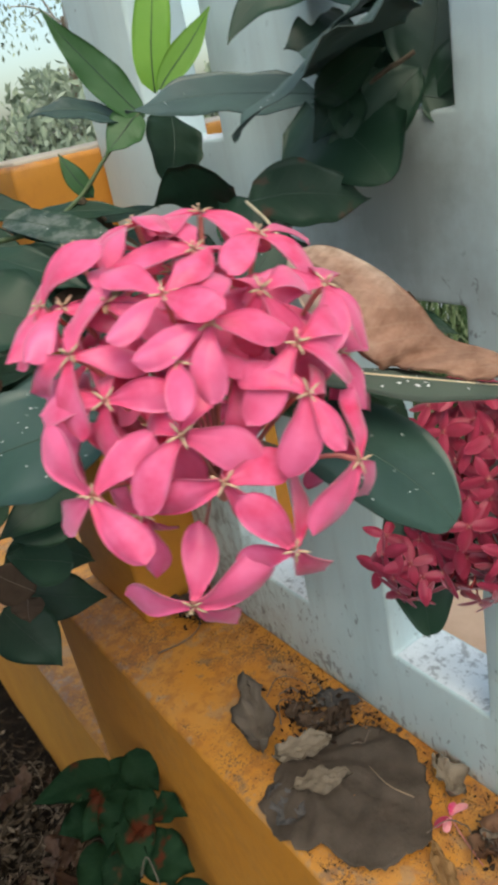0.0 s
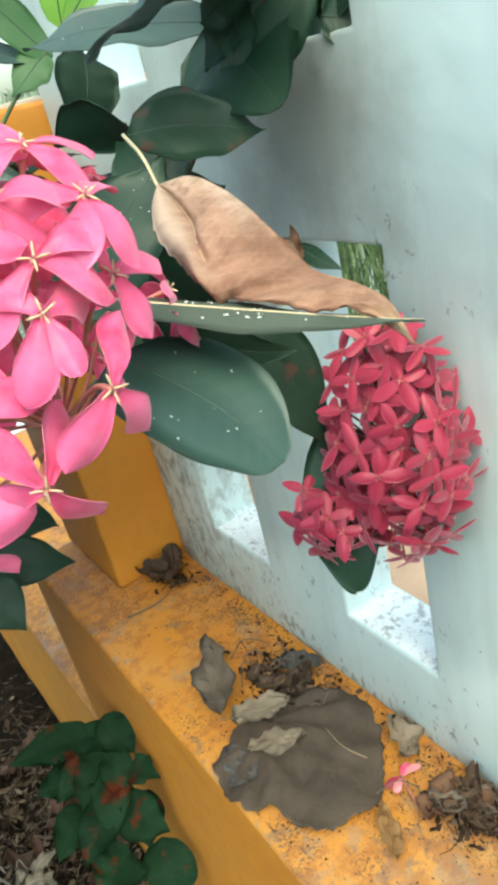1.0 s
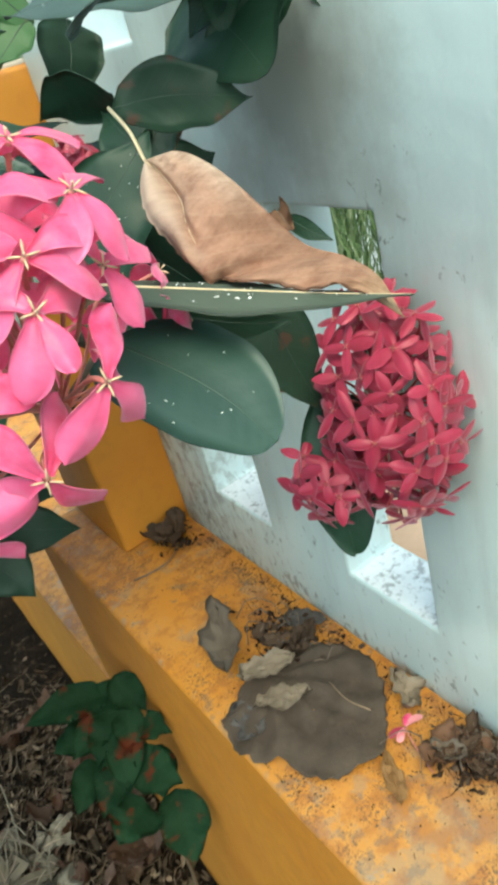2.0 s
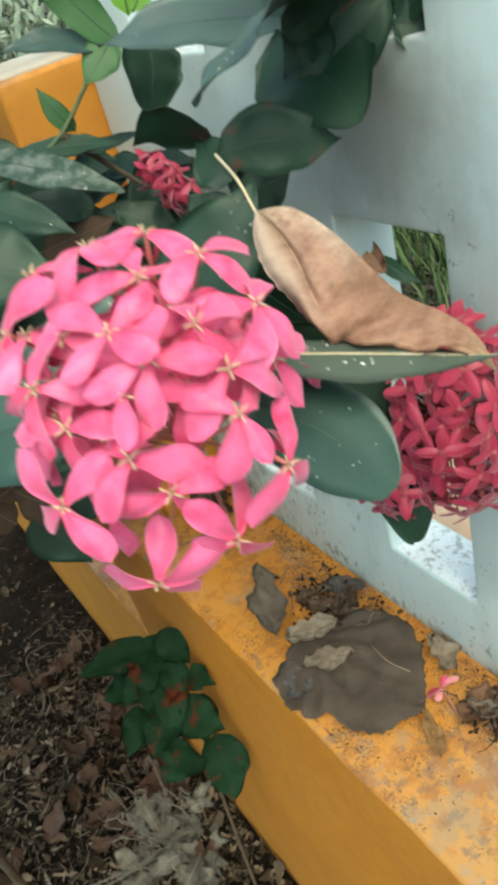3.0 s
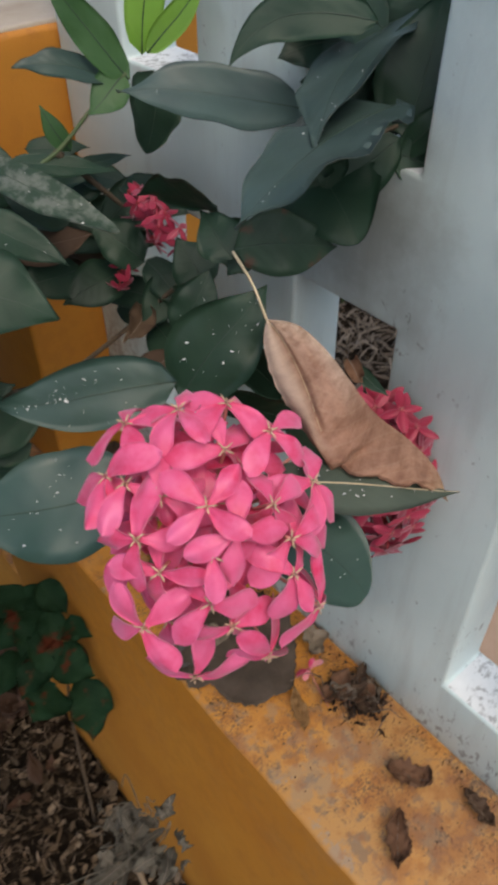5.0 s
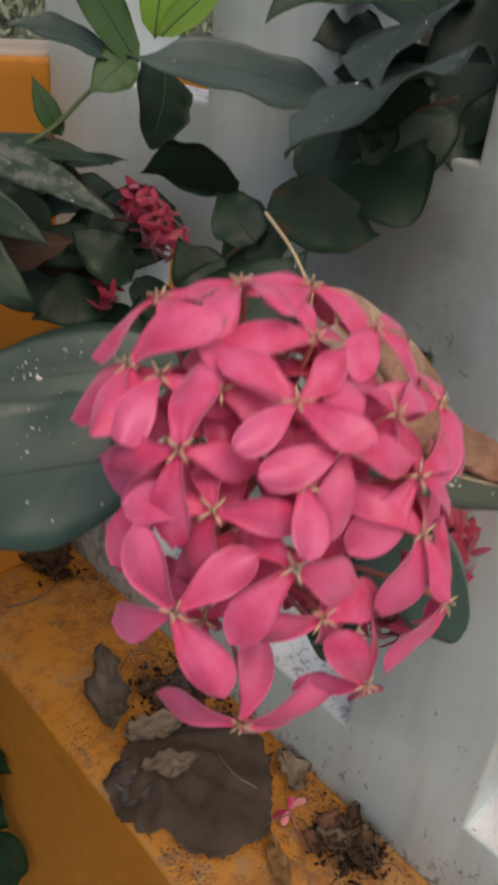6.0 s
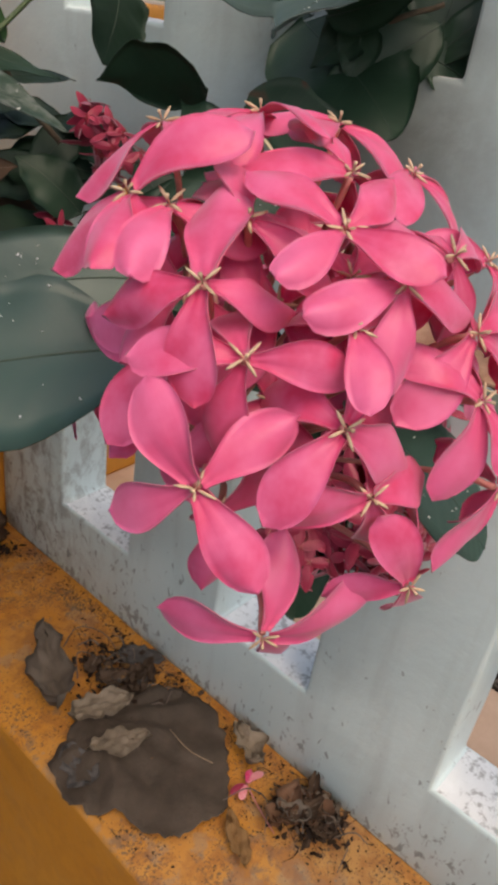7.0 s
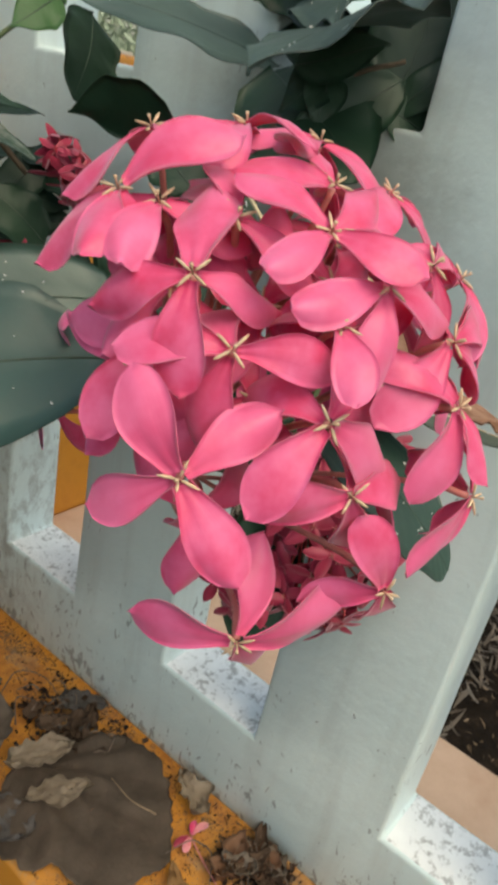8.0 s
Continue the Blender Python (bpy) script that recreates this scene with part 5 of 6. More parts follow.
def curled_leaf():
    """A broad half that arches from the folded midrib to its rolled rim, and a narrow half turned back beside the midrib."""
    rim, fold, flap = bend(DRY_RIM, 10), bend(DRY_FOLD, 10), bend(DRY_FLAP, 10)
    out = Vector((-0.62, -0.66, 0.42)).normalized()

    def on(line, u):
        k = max(0.0, min(1.0, u)) * (len(line) - 1)
        i = min(int(k), len(line) - 2)
        return line[i].lerp(line[i + 1], k - i)

    def at(u, v):
        a, b = on(fold, u), on(rim, u)
        body = math.sin(math.pi * min(1.0, u)) ** 0.6
        k = max(0.0, min(1.0, (u - 0.40) / 0.10))
        split = -0.45 - 0.55 * k * k * (3 - 2 * k)
        groove = max(0.0, min(1.0, (0.46 - u) * 8)) * min(1.0, u * 10)
        if v >= split:
            w = (v - split) / (1 - split)
            span = (b - a).length
            high = max(0.0, min(1.0, (0.55 - u) / 0.3))
            arch = span * (0.10 + 0.20 * high) * math.sin(math.pi * min(1.0, w * 1.06)) ** 0.8
            soft = min(1.0, span / 0.03)
            crease = soft * (0.0030 * noise.noise(Vector((u * 9, w * 4, 2))) + 0.0013 * noise.noise(Vector((u * 22, w * 8, 5))) + 0.0036 * math.sin(u * 42 - w * 6) * body * math.sin(math.pi * min(1.0, 0.25 + 0.75 * w)) * max(0.0, min(1.0, (u - 0.22) * 6)))
            edge = max(0.0, 1 - w / 0.16) * max(0.0, min(1.0, (u - 0.47) / 0.05)) * max(0.0, min(1.0, (0.97 - u) / 0.05))
            bite = math.exp(-((u - 0.565) / 0.022) ** 2) + 0.4 * math.exp(-((u - 0.845) / 0.03) ** 2)
            lift = (0.0042 * bite + 0.0016 * noise.noise(Vector((u * 38, 0.3, 1))) + 0.0009 * noise.noise(Vector((u * 90, 0.3, 4)))) * edge
            return a.lerp(b, w) + out * (arch + crease - 0.0042 * math.exp(-(w / 0.09) ** 2) * groove) + Vector((0.3, 0.4, 0.85)) * lift
        w = (split - v) / (split + 1)
        c = on(flap, min(1.0, u * 2))
        wide = (c - a).length
        bulge = 0.40 * wide * math.sin(math.pi * w) - 0.22 * wide * w * w
        ragged = Vector((0.0012, 0.0006, 0.0016)) * noise.noise(Vector((u * 40, 0.4, 8))) * w * w * min(1.0, wide / 0.006)
        return a.lerp(c, w) + out * (bulge - 0.0042 * math.exp(-(w / 0.20) ** 2) * groove) + ragged
    return at


dl = curled_leaf()
v, f, uv = sheet(dl, 84, 36, 0.0006)
blade = put("blade", mesh_of("blade", v, f, dead_leaf, uv), dry)
line = [dl(0.42 * i / 14, -0.45) + Vector((-0.62, -0.66, 0.42)) * 0.0004 for i in range(15)]
v, f = tube(line, taper(15, 0.0007, 0.0001), 6)
put("midrib", mesh_of("midrib", v, f, rib_tan), blade)
stem(dry, [(0.3641, 0.5134, 0.8559), (0.3600, 0.490, 0.8450), DRY_BASE], 0.0011, 0.0009, rib_tan, "stalk", 7)

# ---- a red-flecked plant at the foot of the plinth ----
croton_plant = thing("croton_plant", (0.24, 0.90, GROUND), "small croton plant with red-flecked green leaves by the plinth", "plant")
stem(croton_plant, [(0.24, 0.90, GROUND), (0.27, 0.92, -0.3), (0.29, 0.90, -0.02), (0.285, 0.905, 0.075)], 0.0032, 0.002)
leaf(croton_plant, (0.285, 0.913, 0.079), (0.215, 0.872, 0.052), 0.070, (-0.068, -0.536, 0.842), mat=croton, rib=croton, wave=0.10, fold=0.42)
leaf(croton_plant, (0.281, 0.946, 0.095), (0.164, 0.960, 0.125), 0.053, (-0.060, -0.583, 0.810), mat=croton, rib=croton, wave=0.10, fold=0.42)
leaf(croton_plant, (0.300, 0.940, 0.120), (0.309, 0.890, 0.076), 0.053, (-0.142, -0.668, 0.730), mat=croton, rib=croton, wave=0.10, fold=0.42)
leaf(croton_plant, (0.295, 0.877, 0.076), (0.313, 0.815, 0.094), 0.041, (-0.145, -0.629, 0.764), mat=croton, rib=croton, wave=0.10, fold=0.42)
leaf(croton_plant, (0.290, 0.832, -0.024), (0.258, 0.771, -0.105), 0.073, (-0.111, -0.547, 0.830), mat=croton, rib=croton, wave=0.10, fold=0.42)
leaf(croton_plant, (0.247, 0.853, -0.027), (0.188, 0.821, -0.030), 0.078, (-0.060, -0.534, 0.844), mat=croton, rib=croton, wave=0.10, fold=0.42)
leaf(croton_plant, (0.260, 0.874, 0.029), (0.297, 0.799, 0.016), 0.064, (-0.119, -0.599, 0.792), mat=croton, rib=croton, wave=0.10, fold=0.42)
leaf(croton_plant, (0.226, 0.909, 0.028), (0.162, 0.869, 0.017), 0.051, (-0.034, -0.464, 0.885), mat=croton, rib=croton, wave=0.10, fold=0.42)
leaf(croton_plant, (0.312, 0.929, 0.071), (0.228, 0.964, 0.105), 0.051, (-0.102, -0.629, 0.771), mat=croton, rib=croton, wave=0.10, fold=0.42)
leaf(croton_plant, (0.293, 0.886, 0.017), (0.269, 0.832, -0.027), 0.063, (-0.118, -0.600, 0.791), mat=croton, rib=croton, wave=0.10, fold=0.42)
leaf(croton_plant, (0.249, 0.952, 0.042), (0.177, 0.955, 0.051), 0.053, (-0.051, -0.560, 0.827), mat=croton, rib=croton, wave=0.10, fold=0.42)
for base, tip, wide in (((0.268, 0.925, 0.085), (0.196, 0.905, 0.066), 0.050), ((0.255, 0.880, 0.050), (0.190, 0.842, 0.008), 0.056), ((0.275, 0.900, 0.070), (0.232, 0.836, 0.022), 0.054), ((0.292, 0.905, 0.090), (0.262, 0.858, 0.050), 0.048)):
    leaf(croton_plant, base, tip, wide, (-0.09, -0.58, 0.81), mat=croton, rib=croton, wave=0.10, fold=0.42)

# ---- a withered flower head on its dry stalk ----
withered = thing("withered_flower", (0.20, 0.48, GROUND), "withered grey flower head with curled tendrils", "flower")
stem(withered, [(0.20, 0.48, GROUND), (0.18, 0.45, -0.1), (0.15, 0.38, 0.40), (0.135, 0.345, 0.615)], 0.003, 0.0016, twig_tan, "stalk")
rng = random.Random(21)
for i in range(34):
    c = Vector((0.134, 0.339, 0.614)) + Vector((max(-0.030, min(0.026, rng.gauss(-0.002, 0.019))), rng.gauss(0, 0.010), rng.gauss(0, 0.007)))
    d = Vector((rng.gauss(0, 1), rng.gauss(0, 0.8), rng.gauss(0.2, 0.6))).normalized()
    leaf(withered, c, c + d * rng.uniform(0.011, 0.022), rng.uniform(0.005, 0.009), (rng.uniform(-0.7, 0.7), rng.uniform(-1, 0.2), 1), mat=dry_bract, rib=rib_brown, sag=rng.uniform(-0.4, 0.6), fold=rng.uniform(-0.8, 1.4), wave=0.24, name="bract", rib_r=0.0003, blunt=0.15)
for i in range(24):
    b = Vector((0.140, 0.338, 0.618)) + Vector((rng.gauss(0, 0.010), rng.gauss(0, 0.006), 0))
    d = Vector((rng.uniform(-1, 0.8), rng.uniform(-0.4, 1), rng.uniform(0.1, 1.0))).normalized()
    e = b + d * rng.uniform(0.018, 0.040)
    stem(withered, [b, b + d * 0.010 + Vector((0.003, 0, 0.003)), e, e + Vector((rng.uniform(-1, 1), rng.uniform(-1, 1), -0.4)) * 0.006, e + Vector((rng.uniform(-1, 1), rng.uniform(-1, 1), -0.8)) * 0.006], 0.0004, 0.0003, dry_bract, "tendril", 5, 5)

# a withered purple head and a dry scrap caught in the bush
purple_petal = petal_mat("withered purple petal", (0.05, 0.02, 0.06), (0.11, 0.05, 0.13), 0.05)


def purple_head(at):
    at = Vector(at)
    head = thing("flower_head", at, "withered dark purple flower head in the bush", "flower", "ixora flower heads")
    rng = random.Random(3)
    petals = [petal_mesh("petal", 0.010, 0.005, purple_petal, 1.7, 0.3, 150)]
    rings = [stamens_mesh("anther_ring", dry_bract, 0.003, 151)]
    for _ in range(10):
        d = Vector((rng.gauss(-0.3, 1), rng.gauss(-0.5, 1), rng.gauss(0.3, 1))).normalized()
        floret(head, at + d * 0.016, d, rng.uniform(0, 90), at, petals, rings, bark, rng, 0.0007)


purple_head((0.268, 0.74, 0.848))
leaf(bush, (0.4040, 0.4390, 0.7900), (0.3995, 0.4230, 0.7835), 0.011, (-0.6, -0.5, 0.6), mat=russet_leaf, rib=rib_brown, sag=0.25, fold=0.9, wave=0.22, blunt=0.4)
leaf(bush, (0.4070, 0.4380, 0.7850), (0.4120, 0.4080, 0.7745), 0.010, (-0.6, -0.5, 0.4))

# ---- what lies on the ledge ----
Z = LEDGE + 0.002


def fallen(name, label, centre, length, width, turn, mat, rib, lobes=0.0, curl=0.2, seed=0, lift=0.0, category="leaf", nu=22, nv=14, tilt=(0, 0), blunt=0.55, fan=0.0):
    ob = thing(name, (centre[0], centre[1], Z + lift), label, category, "dead leaves and scraps on the ledge")
    c, a = Vector((centre[0], centre[1], Z + lift)), radians(turn)
    d, s = Vector((math.cos(a), math.sin(a), 0)), Vector((-math.sin(a), math.cos(a), 0))

    def at(u, v):
        w = width / 2 * math.sin(math.pi * min(1, max(0, u ** 0.8))) ** blunt
        rag = max(0.0, lobes - 0.5)
        edge = 1 + rag * 0.9 * noise.noise(Vector((u * 14, v * 1.5, seed + 9))) + lobes * noise.noise(Vector((u * 3.5, v * 1.2, seed))) + lobes * 0.22 * noise.noise(Vector((u * 9, v, seed + 5)))
        x, y = (u - 0.5) * length * (1 + lobes * 0.4 * noise.noise(Vector((v * 4, seed, 2)))), v * w * edge
        z = 0.0015 + curl * (0.30 * length * (u - 0.5) ** 2 + 0.55 * width * 0.5 * v * v) + 0.0045 * (noise.noise(Vector((u * 6, v * 4, seed))) + 0.5) + 0.0022 * noise.noise(Vector((u * 5, v * 16, seed + 3))) + 0.0010 * noise.noise(Vector((u * 24, v * 20, seed + 4)))
        z += rag * width * (0.9 * abs(noise.noise(Vector((u * 4.5, v * 3.0, seed + 1)))) + 0.5 * noise.noise(Vector((u * 9, v * 7, seed + 2))))
        fx, fy = u - 0.86, (v - 0.45) * 0.5
        z += fan * math.sin(math.atan2(fy, fx) * 13 + 3 * noise.noise(Vector((u * 3, v * 2, 7)))) * min(1.0, 2.2 * math.hypot(fx, fy))
        z += tilt[0] * (u) * length + tilt[1] * (v + 1) * width * 0.5
        return c + d * x + s * y + Vector((0, 0, max(0.0006, z)))
    v, f, uv = sheet(at, nu, nv, 0.0006)
    blade = put("blade", mesh_of("blade", v, f, mat, uv), ob)
    if "scrap" not in name:
        line = [at(i / 12, 0) for i in range(13)]
        v, f = tube(line, taper(13, 0.0007, 0.0003), 5)
        put("midrib", mesh_of("midrib", v, f, rib), blade)
    return ob


def broad_leaf():
    """A round dead leaf with shallow lobes and creases that fan out from its stalk end."""
    ob = thing("fallen_leaf", (0.403, 0.565, Z), "large flat brown dead leaf lying on the ledge", "leaf", "dead leaves and scraps on the ledge")
    lobes = [0.081, 0.086, 0.083, 0.090, 0.088, 0.086, 0.086, 0.096, 0.088, 0.080, 0.062, 0.072, 0.080, 0.082, 0.086, 0.076, 0.073, 0.075]
    c, heart = Vector((0.403, 0.565, Z)), Vector((0.398, 0.640, 0))

    def reach(a):
        k = a / 20 % 18
        i = int(k)
        e = k - i
        e = e * e * (3 - 2 * e)
        rag = 0.0050 * noise.noise(Vector((math.cos(a * 0.01745) * 9, math.sin(a * 0.01745) * 9, 3))) + 0.0026 * noise.noise(Vector((math.cos(a * 0.01745) * 26, math.sin(a * 0.01745) * 26, 7)))
        return lobes[i] * (1 - e) + lobes[(i + 1) % 18] * e + rag

    verts, uvs, rings, spokes = [], [], 22, 110
    for side in (0, 1):
        for i in range(rings + 1):
            for j in range(spokes):
                a = 360 * j / spokes
                r = max(0.0006, reach(a) * i / rings)
                p = c + Vector((math.cos(radians(a)) * r, math.sin(radians(a)) * r, 0))
                q = p - heart
                far = math.hypot(q.x, q.y)
                crease = 0.0026 * math.sin(math.atan2(q.y, q.x) * 15 + 2.5 * noise.noise(Vector((p.x * 30, p.y * 30, 1)))) * min(1.0, far * 16)
                z = 0.0056 + crease + 0.0046 * noise.noise(Vector((p.x * 26, p.y * 26, 5))) + 0.0009 * noise.noise(Vector((p.x * 120, p.y * 120, 9)))
                z += 0.006 * max(0.0, noise.noise(Vector((math.cos(radians(a)) * 2.2, math.sin(radians(a)) * 2.2, 4)))) * (i / rings) ** 4
                verts.append(p + Vector((0, 0, max(0.0008, z) - 0.0006 * side)))
                uvs.append((i / rings, 0.5 + 0.5 * j / spokes))
    n, faces = (rings + 1) * spokes, []
    for i in range(rings):
        for j in range(spokes):
            k = (j + 1) % spokes
            q = (i * spokes + j, (i + 1) * spokes + j, (i + 1) * spokes + k, i * spokes + k)
            faces += [q, tuple(n + x for x in reversed(q))]
    faces += [(rings * spokes + j, n + rings * spokes + j, n + rings * spokes + (j + 1) % spokes, rings * spokes + (j + 1) % spokes) for j in range(spokes)]
    blade = put("blade", mesh_of("blade", verts, faces, flat_brown), ob)
    for turn, length in ((-120, 0.10), (-92, 0.13), (-66, 0.12), (-42, 0.09)):
        d = Vector((math.cos(radians(turn)), math.sin(radians(turn)), 0))
        ridge = [Vector((heart.x, heart.y, Z + 0.0034)) + d * length * i / 8 + Vector((0.003 * math.sin(i + turn), 0, 0.0008 * noise.noise(Vector((i, turn, 0))))) for i in range(9)]
        v, f = tube(ridge, taper(9, 0.0012, 0.0004), 5)
        put("vein", mesh_of("vein", v, f, flat_brown), blade)


flat_brown = plain("brown dead leaf", (0.046, 0.032, 0.021), (0.086, 0.061, 0.043), 40, 0.8, 0.7, 0.003)
broad_leaf()
fallen("leaf_scrap", "pale grey scrap of dry leaf", (0.402, 0.640), 0.062, 0.032, -22, grey_leaf, rib_tan, 0.68, 0.40, 8, 0.006, blunt=0.5)
fallen("leaf_scrap", "pale grey scrap of dry leaf on the brown leaf", (0.389, 0.596), 0.056, 0.028, -28, grey_leaf, rib_tan, 0.66, 0.35, 9, 0.006, blunt=0.5)
fallen("curled_leaf", "grey curled dead leaf on the ledge", (0.389, 0.708), 0.100, 0.040, 62, dun_leaf, rib_brown, 0.80, 1.5, 12, 0.002, blunt=0.40)
fallen("bark_scrap", "black rotten scrap of bark beside the wall", (0.478, 0.667), 0.050, 0.028, -55, dark_bark, rib_brown, 0.55, 0.12, 14, 0.002, "bark")
fallen("curled_leaf", "brown curled dead leaf against the low wall", (0.462, 0.938), 0.070, 0.040, 55, rot_leaf, rib_brown, 0.7, 1.3, 15, 0.004)
fallen("curled_leaf", "dark crumpled dead leaf by the low wall", (0.440, 0.950), 0.055, 0.030, 120, rot_leaf, rib_brown, 0.8, 1.3, 16, 0.003)
fallen("leaf_scrap", "grey dry scrap against the wall foot", (0.480, 0.510), 0.045, 0.026, 75, grey_leaf, rib_brown, 0.8, 0.9, 17, 0.003)
fallen("leaf_scrap", "thin brown dry scrap on the ledge", (0.404, 0.455), 0.050, 0.016, 60, ochre_leaf, rib_brown, 0.8, 0.6, 18, 0.001)
rng = random.Random(41)
for i in range(10):
    x, y = 0.472 + rng.uniform(-0.024, 0.016), 0.424 + rng.uniform(-0.024, 0.022)
    fallen("curled_leaf", "brown withered leaf in a heap at the wall foot", (x, y), rng.uniform(0.028, 0.058), rng.uniform(0.010, 0.020), rng.uniform(0, 180), (rot_leaf, russet_leaf, rot_leaf, dun_leaf, russet_leaf)[i % 5], rib_brown, 0.95, 1.5, 30 + i, 0.001 + 0.0022 * (i % 4), nu=14, nv=8)
for i, (x, y, l, w, a) in enumerate([(0.440, 0.320, 0.048, 0.026, 120), (0.382, 0.286, 0.052, 0.026, 40), (0.470, 0.250, 0.040, 0.018, 80), (0.440, 0.655, 0.05, 0.022, 150), (0.455, 0.640, 0.045, 0.02, 20)]):
    fallen("curled_leaf", "brown withered leaf on the ledge", (x, y), l, w, a, russet_leaf if i < 2 else rot_leaf, rib_brown, 0.95, 1.3, 50 + i, 0.001)

fallen("leaf_scrap", "dark rotten scrap beside the brown leaf", (0.347, 0.606), 0.048, 0.034, 80, dark_bark, rib_brown, 0.6, 0.1, 19, 0.0005)


def twig(label, points, r):
    ob = thing("twig", points[0], label, "twig", "twigs on the ledge")
    stem(ob, points, r, r * 0.5, twig_tan if "pale" in label else rib_brown, "shaft", 6)


twig("thin brown twig on the ledge by the low wall", [(0.372, 0.905, Z + 0.002), (0.41, 0.895, Z + 0.004), (0.44, 0.905, Z + 0.004), (0.462, 0.935, Z + 0.008)], 0.0011)
twig("thin pale twig on the brown leaf", [(0.440, 0.520, Z + 0.008), (0.432, 0.545, Z + 0.010), (0.435, 0.575, Z + 0.009)], 0.0007)
twig("curved brown twig on the ledge", [(0.425, 0.735, Z + 0.002), (0.452, 0.745, Z + 0.006), (0.468, 0.715, Z + 0.006), (0.455, 0.665, Z + 0.003)], 0.0008)
twig("curved brown twig beside the brown leaf", [(0.410, 0.690, Z + 0.002), (0.430, 0.715, Z + 0.006), (0.445, 0.690, Z + 0.006), (0.470, 0.655, Z + 0.003)], 0.0008)

rng = random.Random(63)
for i in range(16):
    x, y = rng.uniform(0.420, 0.478), rng.uniform(0.60, 0.72)
    a, l = rng.uniform(0, 6.28), rng.uniform(0.015, 0.035)
    d = Vector((math.cos(a), math.sin(a), 0)) * l
    twig("thin dark twig among the debris by the brown leaf", [(x, y, Z + 0.002), (min(x + d.x * 0.5, 0.49) + 0.004, y + d.y * 0.5, Z + 0.008), (min(x + d.x, 0.49), y + d.y, Z + 0.003)], 0.0011)
for i in range(9):
    x, y = rng.uniform(0.45, 0.485), rng.uniform(0.38, 0.47)
    a, l = rng.uniform(0, 6.28), rng.uniform(0.02, 0.04)
    d = Vector((math.cos(a), math.sin(a), 0)) * l
    twig("thin dark twig in the heap at the wall foot", [(x, y, Z + 0.004), (min(x + d.x * 0.5, 0.49) + 0.003, y + d.y * 0.5, Z + 0.016), (min(x + d.x, 0.49), y + d.y, Z + 0.008)], 0.0008)
for i in range(7):
    x, y = rng.uniform(0.420, 0.465), rng.uniform(0.635, 0.70)
    fallen("leaf_scrap", "small dark rotten scrap beside the brown leaf", (x, y), rng.uniform(0.018, 0.034), rng.uniform(0.010, 0.018), rng.uniform(0, 180), (rot_leaf, dark_bark, ochre_leaf)[i % 3], rib_brown, 0.8, 0.8, 70 + i, 0.001, nu=12, nv=8)

# crumbled leaf and fine twigs heaped where the ledge meets the wall
def debris():
    rng = random.Random(91)
    bits = []
    for _ in range(900):
        q = rng.random()
        if q < 0.36:
            x, y, top = rng.gauss(0.472, 0.014), rng.gauss(0.422, 0.018), 0.012
        elif q < 0.66:
            x, y, top = rng.gauss(0.452, 0.020), rng.gauss(0.660, 0.036), 0.007
        elif q < 0.88:
            x, y, top = 0.494 - abs(rng.gauss(0, 0.010)), rng.uniform(0.24, 0.90), 0.004
        else:
            x, y, top = rng.gauss(0.458, 0.012), rng.gauss(0.935, 0.018), 0.008
        x = min(x, WALL - 0.006)
        c, a = Vector((x, y, Z + rng.random() ** 2 * top)), rng.uniform(0, 6.28)
        d = Vector((math.cos(a), math.sin(a), rng.gauss(0, 0.35))).normalized()
        line = 0.66 <= q < 0.88
        if rng.random() < 0.3:
            l = rng.uniform(0.004, 0.010) if line else rng.uniform(0.006, 0.020)
            e = c + d * l
            e.x, e.z = min(e.x, WALL - 0.004), max(Z, e.z)
            bits.append(tube([c, c.lerp(e, 0.5) + Vector((rng.gauss(0, 0.002), rng.gauss(0, 0.002), 0.002)), e], [0.0005, 0.0004, 0.0003], 4))
        else:
            l, k = rng.uniform(0.0008, 0.0022) if line else rng.uniform(0.002, 0.007), d.cross(Vector((rng.gauss(0, 0.5), rng.gauss(0, 0.5), 1))).normalized()
            n = d.cross(k)
            ring = [c + d * (l * math.cos(g) * rng.uniform(0.6, 1.2)) + k * (0.55 * l * math.sin(g) * rng.uniform(0.4, 1.3)) + n * (l * 0.45 * rng.uniform(-1, 1)) for g in (0, 1.05, 2.1, 3.14, 4.19, 5.24)]
            for p in ring:
                p.x, p.z = min(p.x, WALL - 0.002), max(Z - 0.0015, p.z)
            bits.append((ring + [c + n * 0.2 * l, c - n * 0.0006], [(i, (i + 1) % 6, 6) for i in range(6)] + [((i + 1) % 6, i, 7) for i in range(6)]))
    v, f = joined(bits)
    return mesh_of("debris", v, f, debris_mat, smooth=False)


debris_mat = island("crumbled dead leaf", [(0.020, 0.013, 0.009), (0.050, 0.030, 0.019), (0.085, 0.052, 0.036), (0.030, 0.018, 0.012), (0.13, 0.085, 0.060), (0.040, 0.032, 0.026)])
tagged(put("debris", debris()), "dark crumbled dead leaf and twigs at the wall foot", "debris", kind="stuff")

# a fallen floret
floret_down = thing("fallen_floret", (0.449, 0.484, Z), "fallen pink ixora floret on the ledge", "flower")
for k, (a, size, mat) in enumerate(((165, 0.017, red_petal), (205, 0.015, faded_petal), (-12, 0.021, faded_petal), (28, 0.016, pink_petal))):
    put("petal", petal_mesh("petal", size, 0.0075, mat, 0.3, 0.05, 3 + k), floret_down, pose(0.449, 0.484, Z + 0.006, 0, 4, a))
stem(floret_down, [(0.449, 0.484, Z + 0.006), (0.441, 0.462, Z + 0.004), (0.434, 0.436, Z + 0.001)], 0.0009, 0.0006, tube_pink, "corolla_tube", 6)

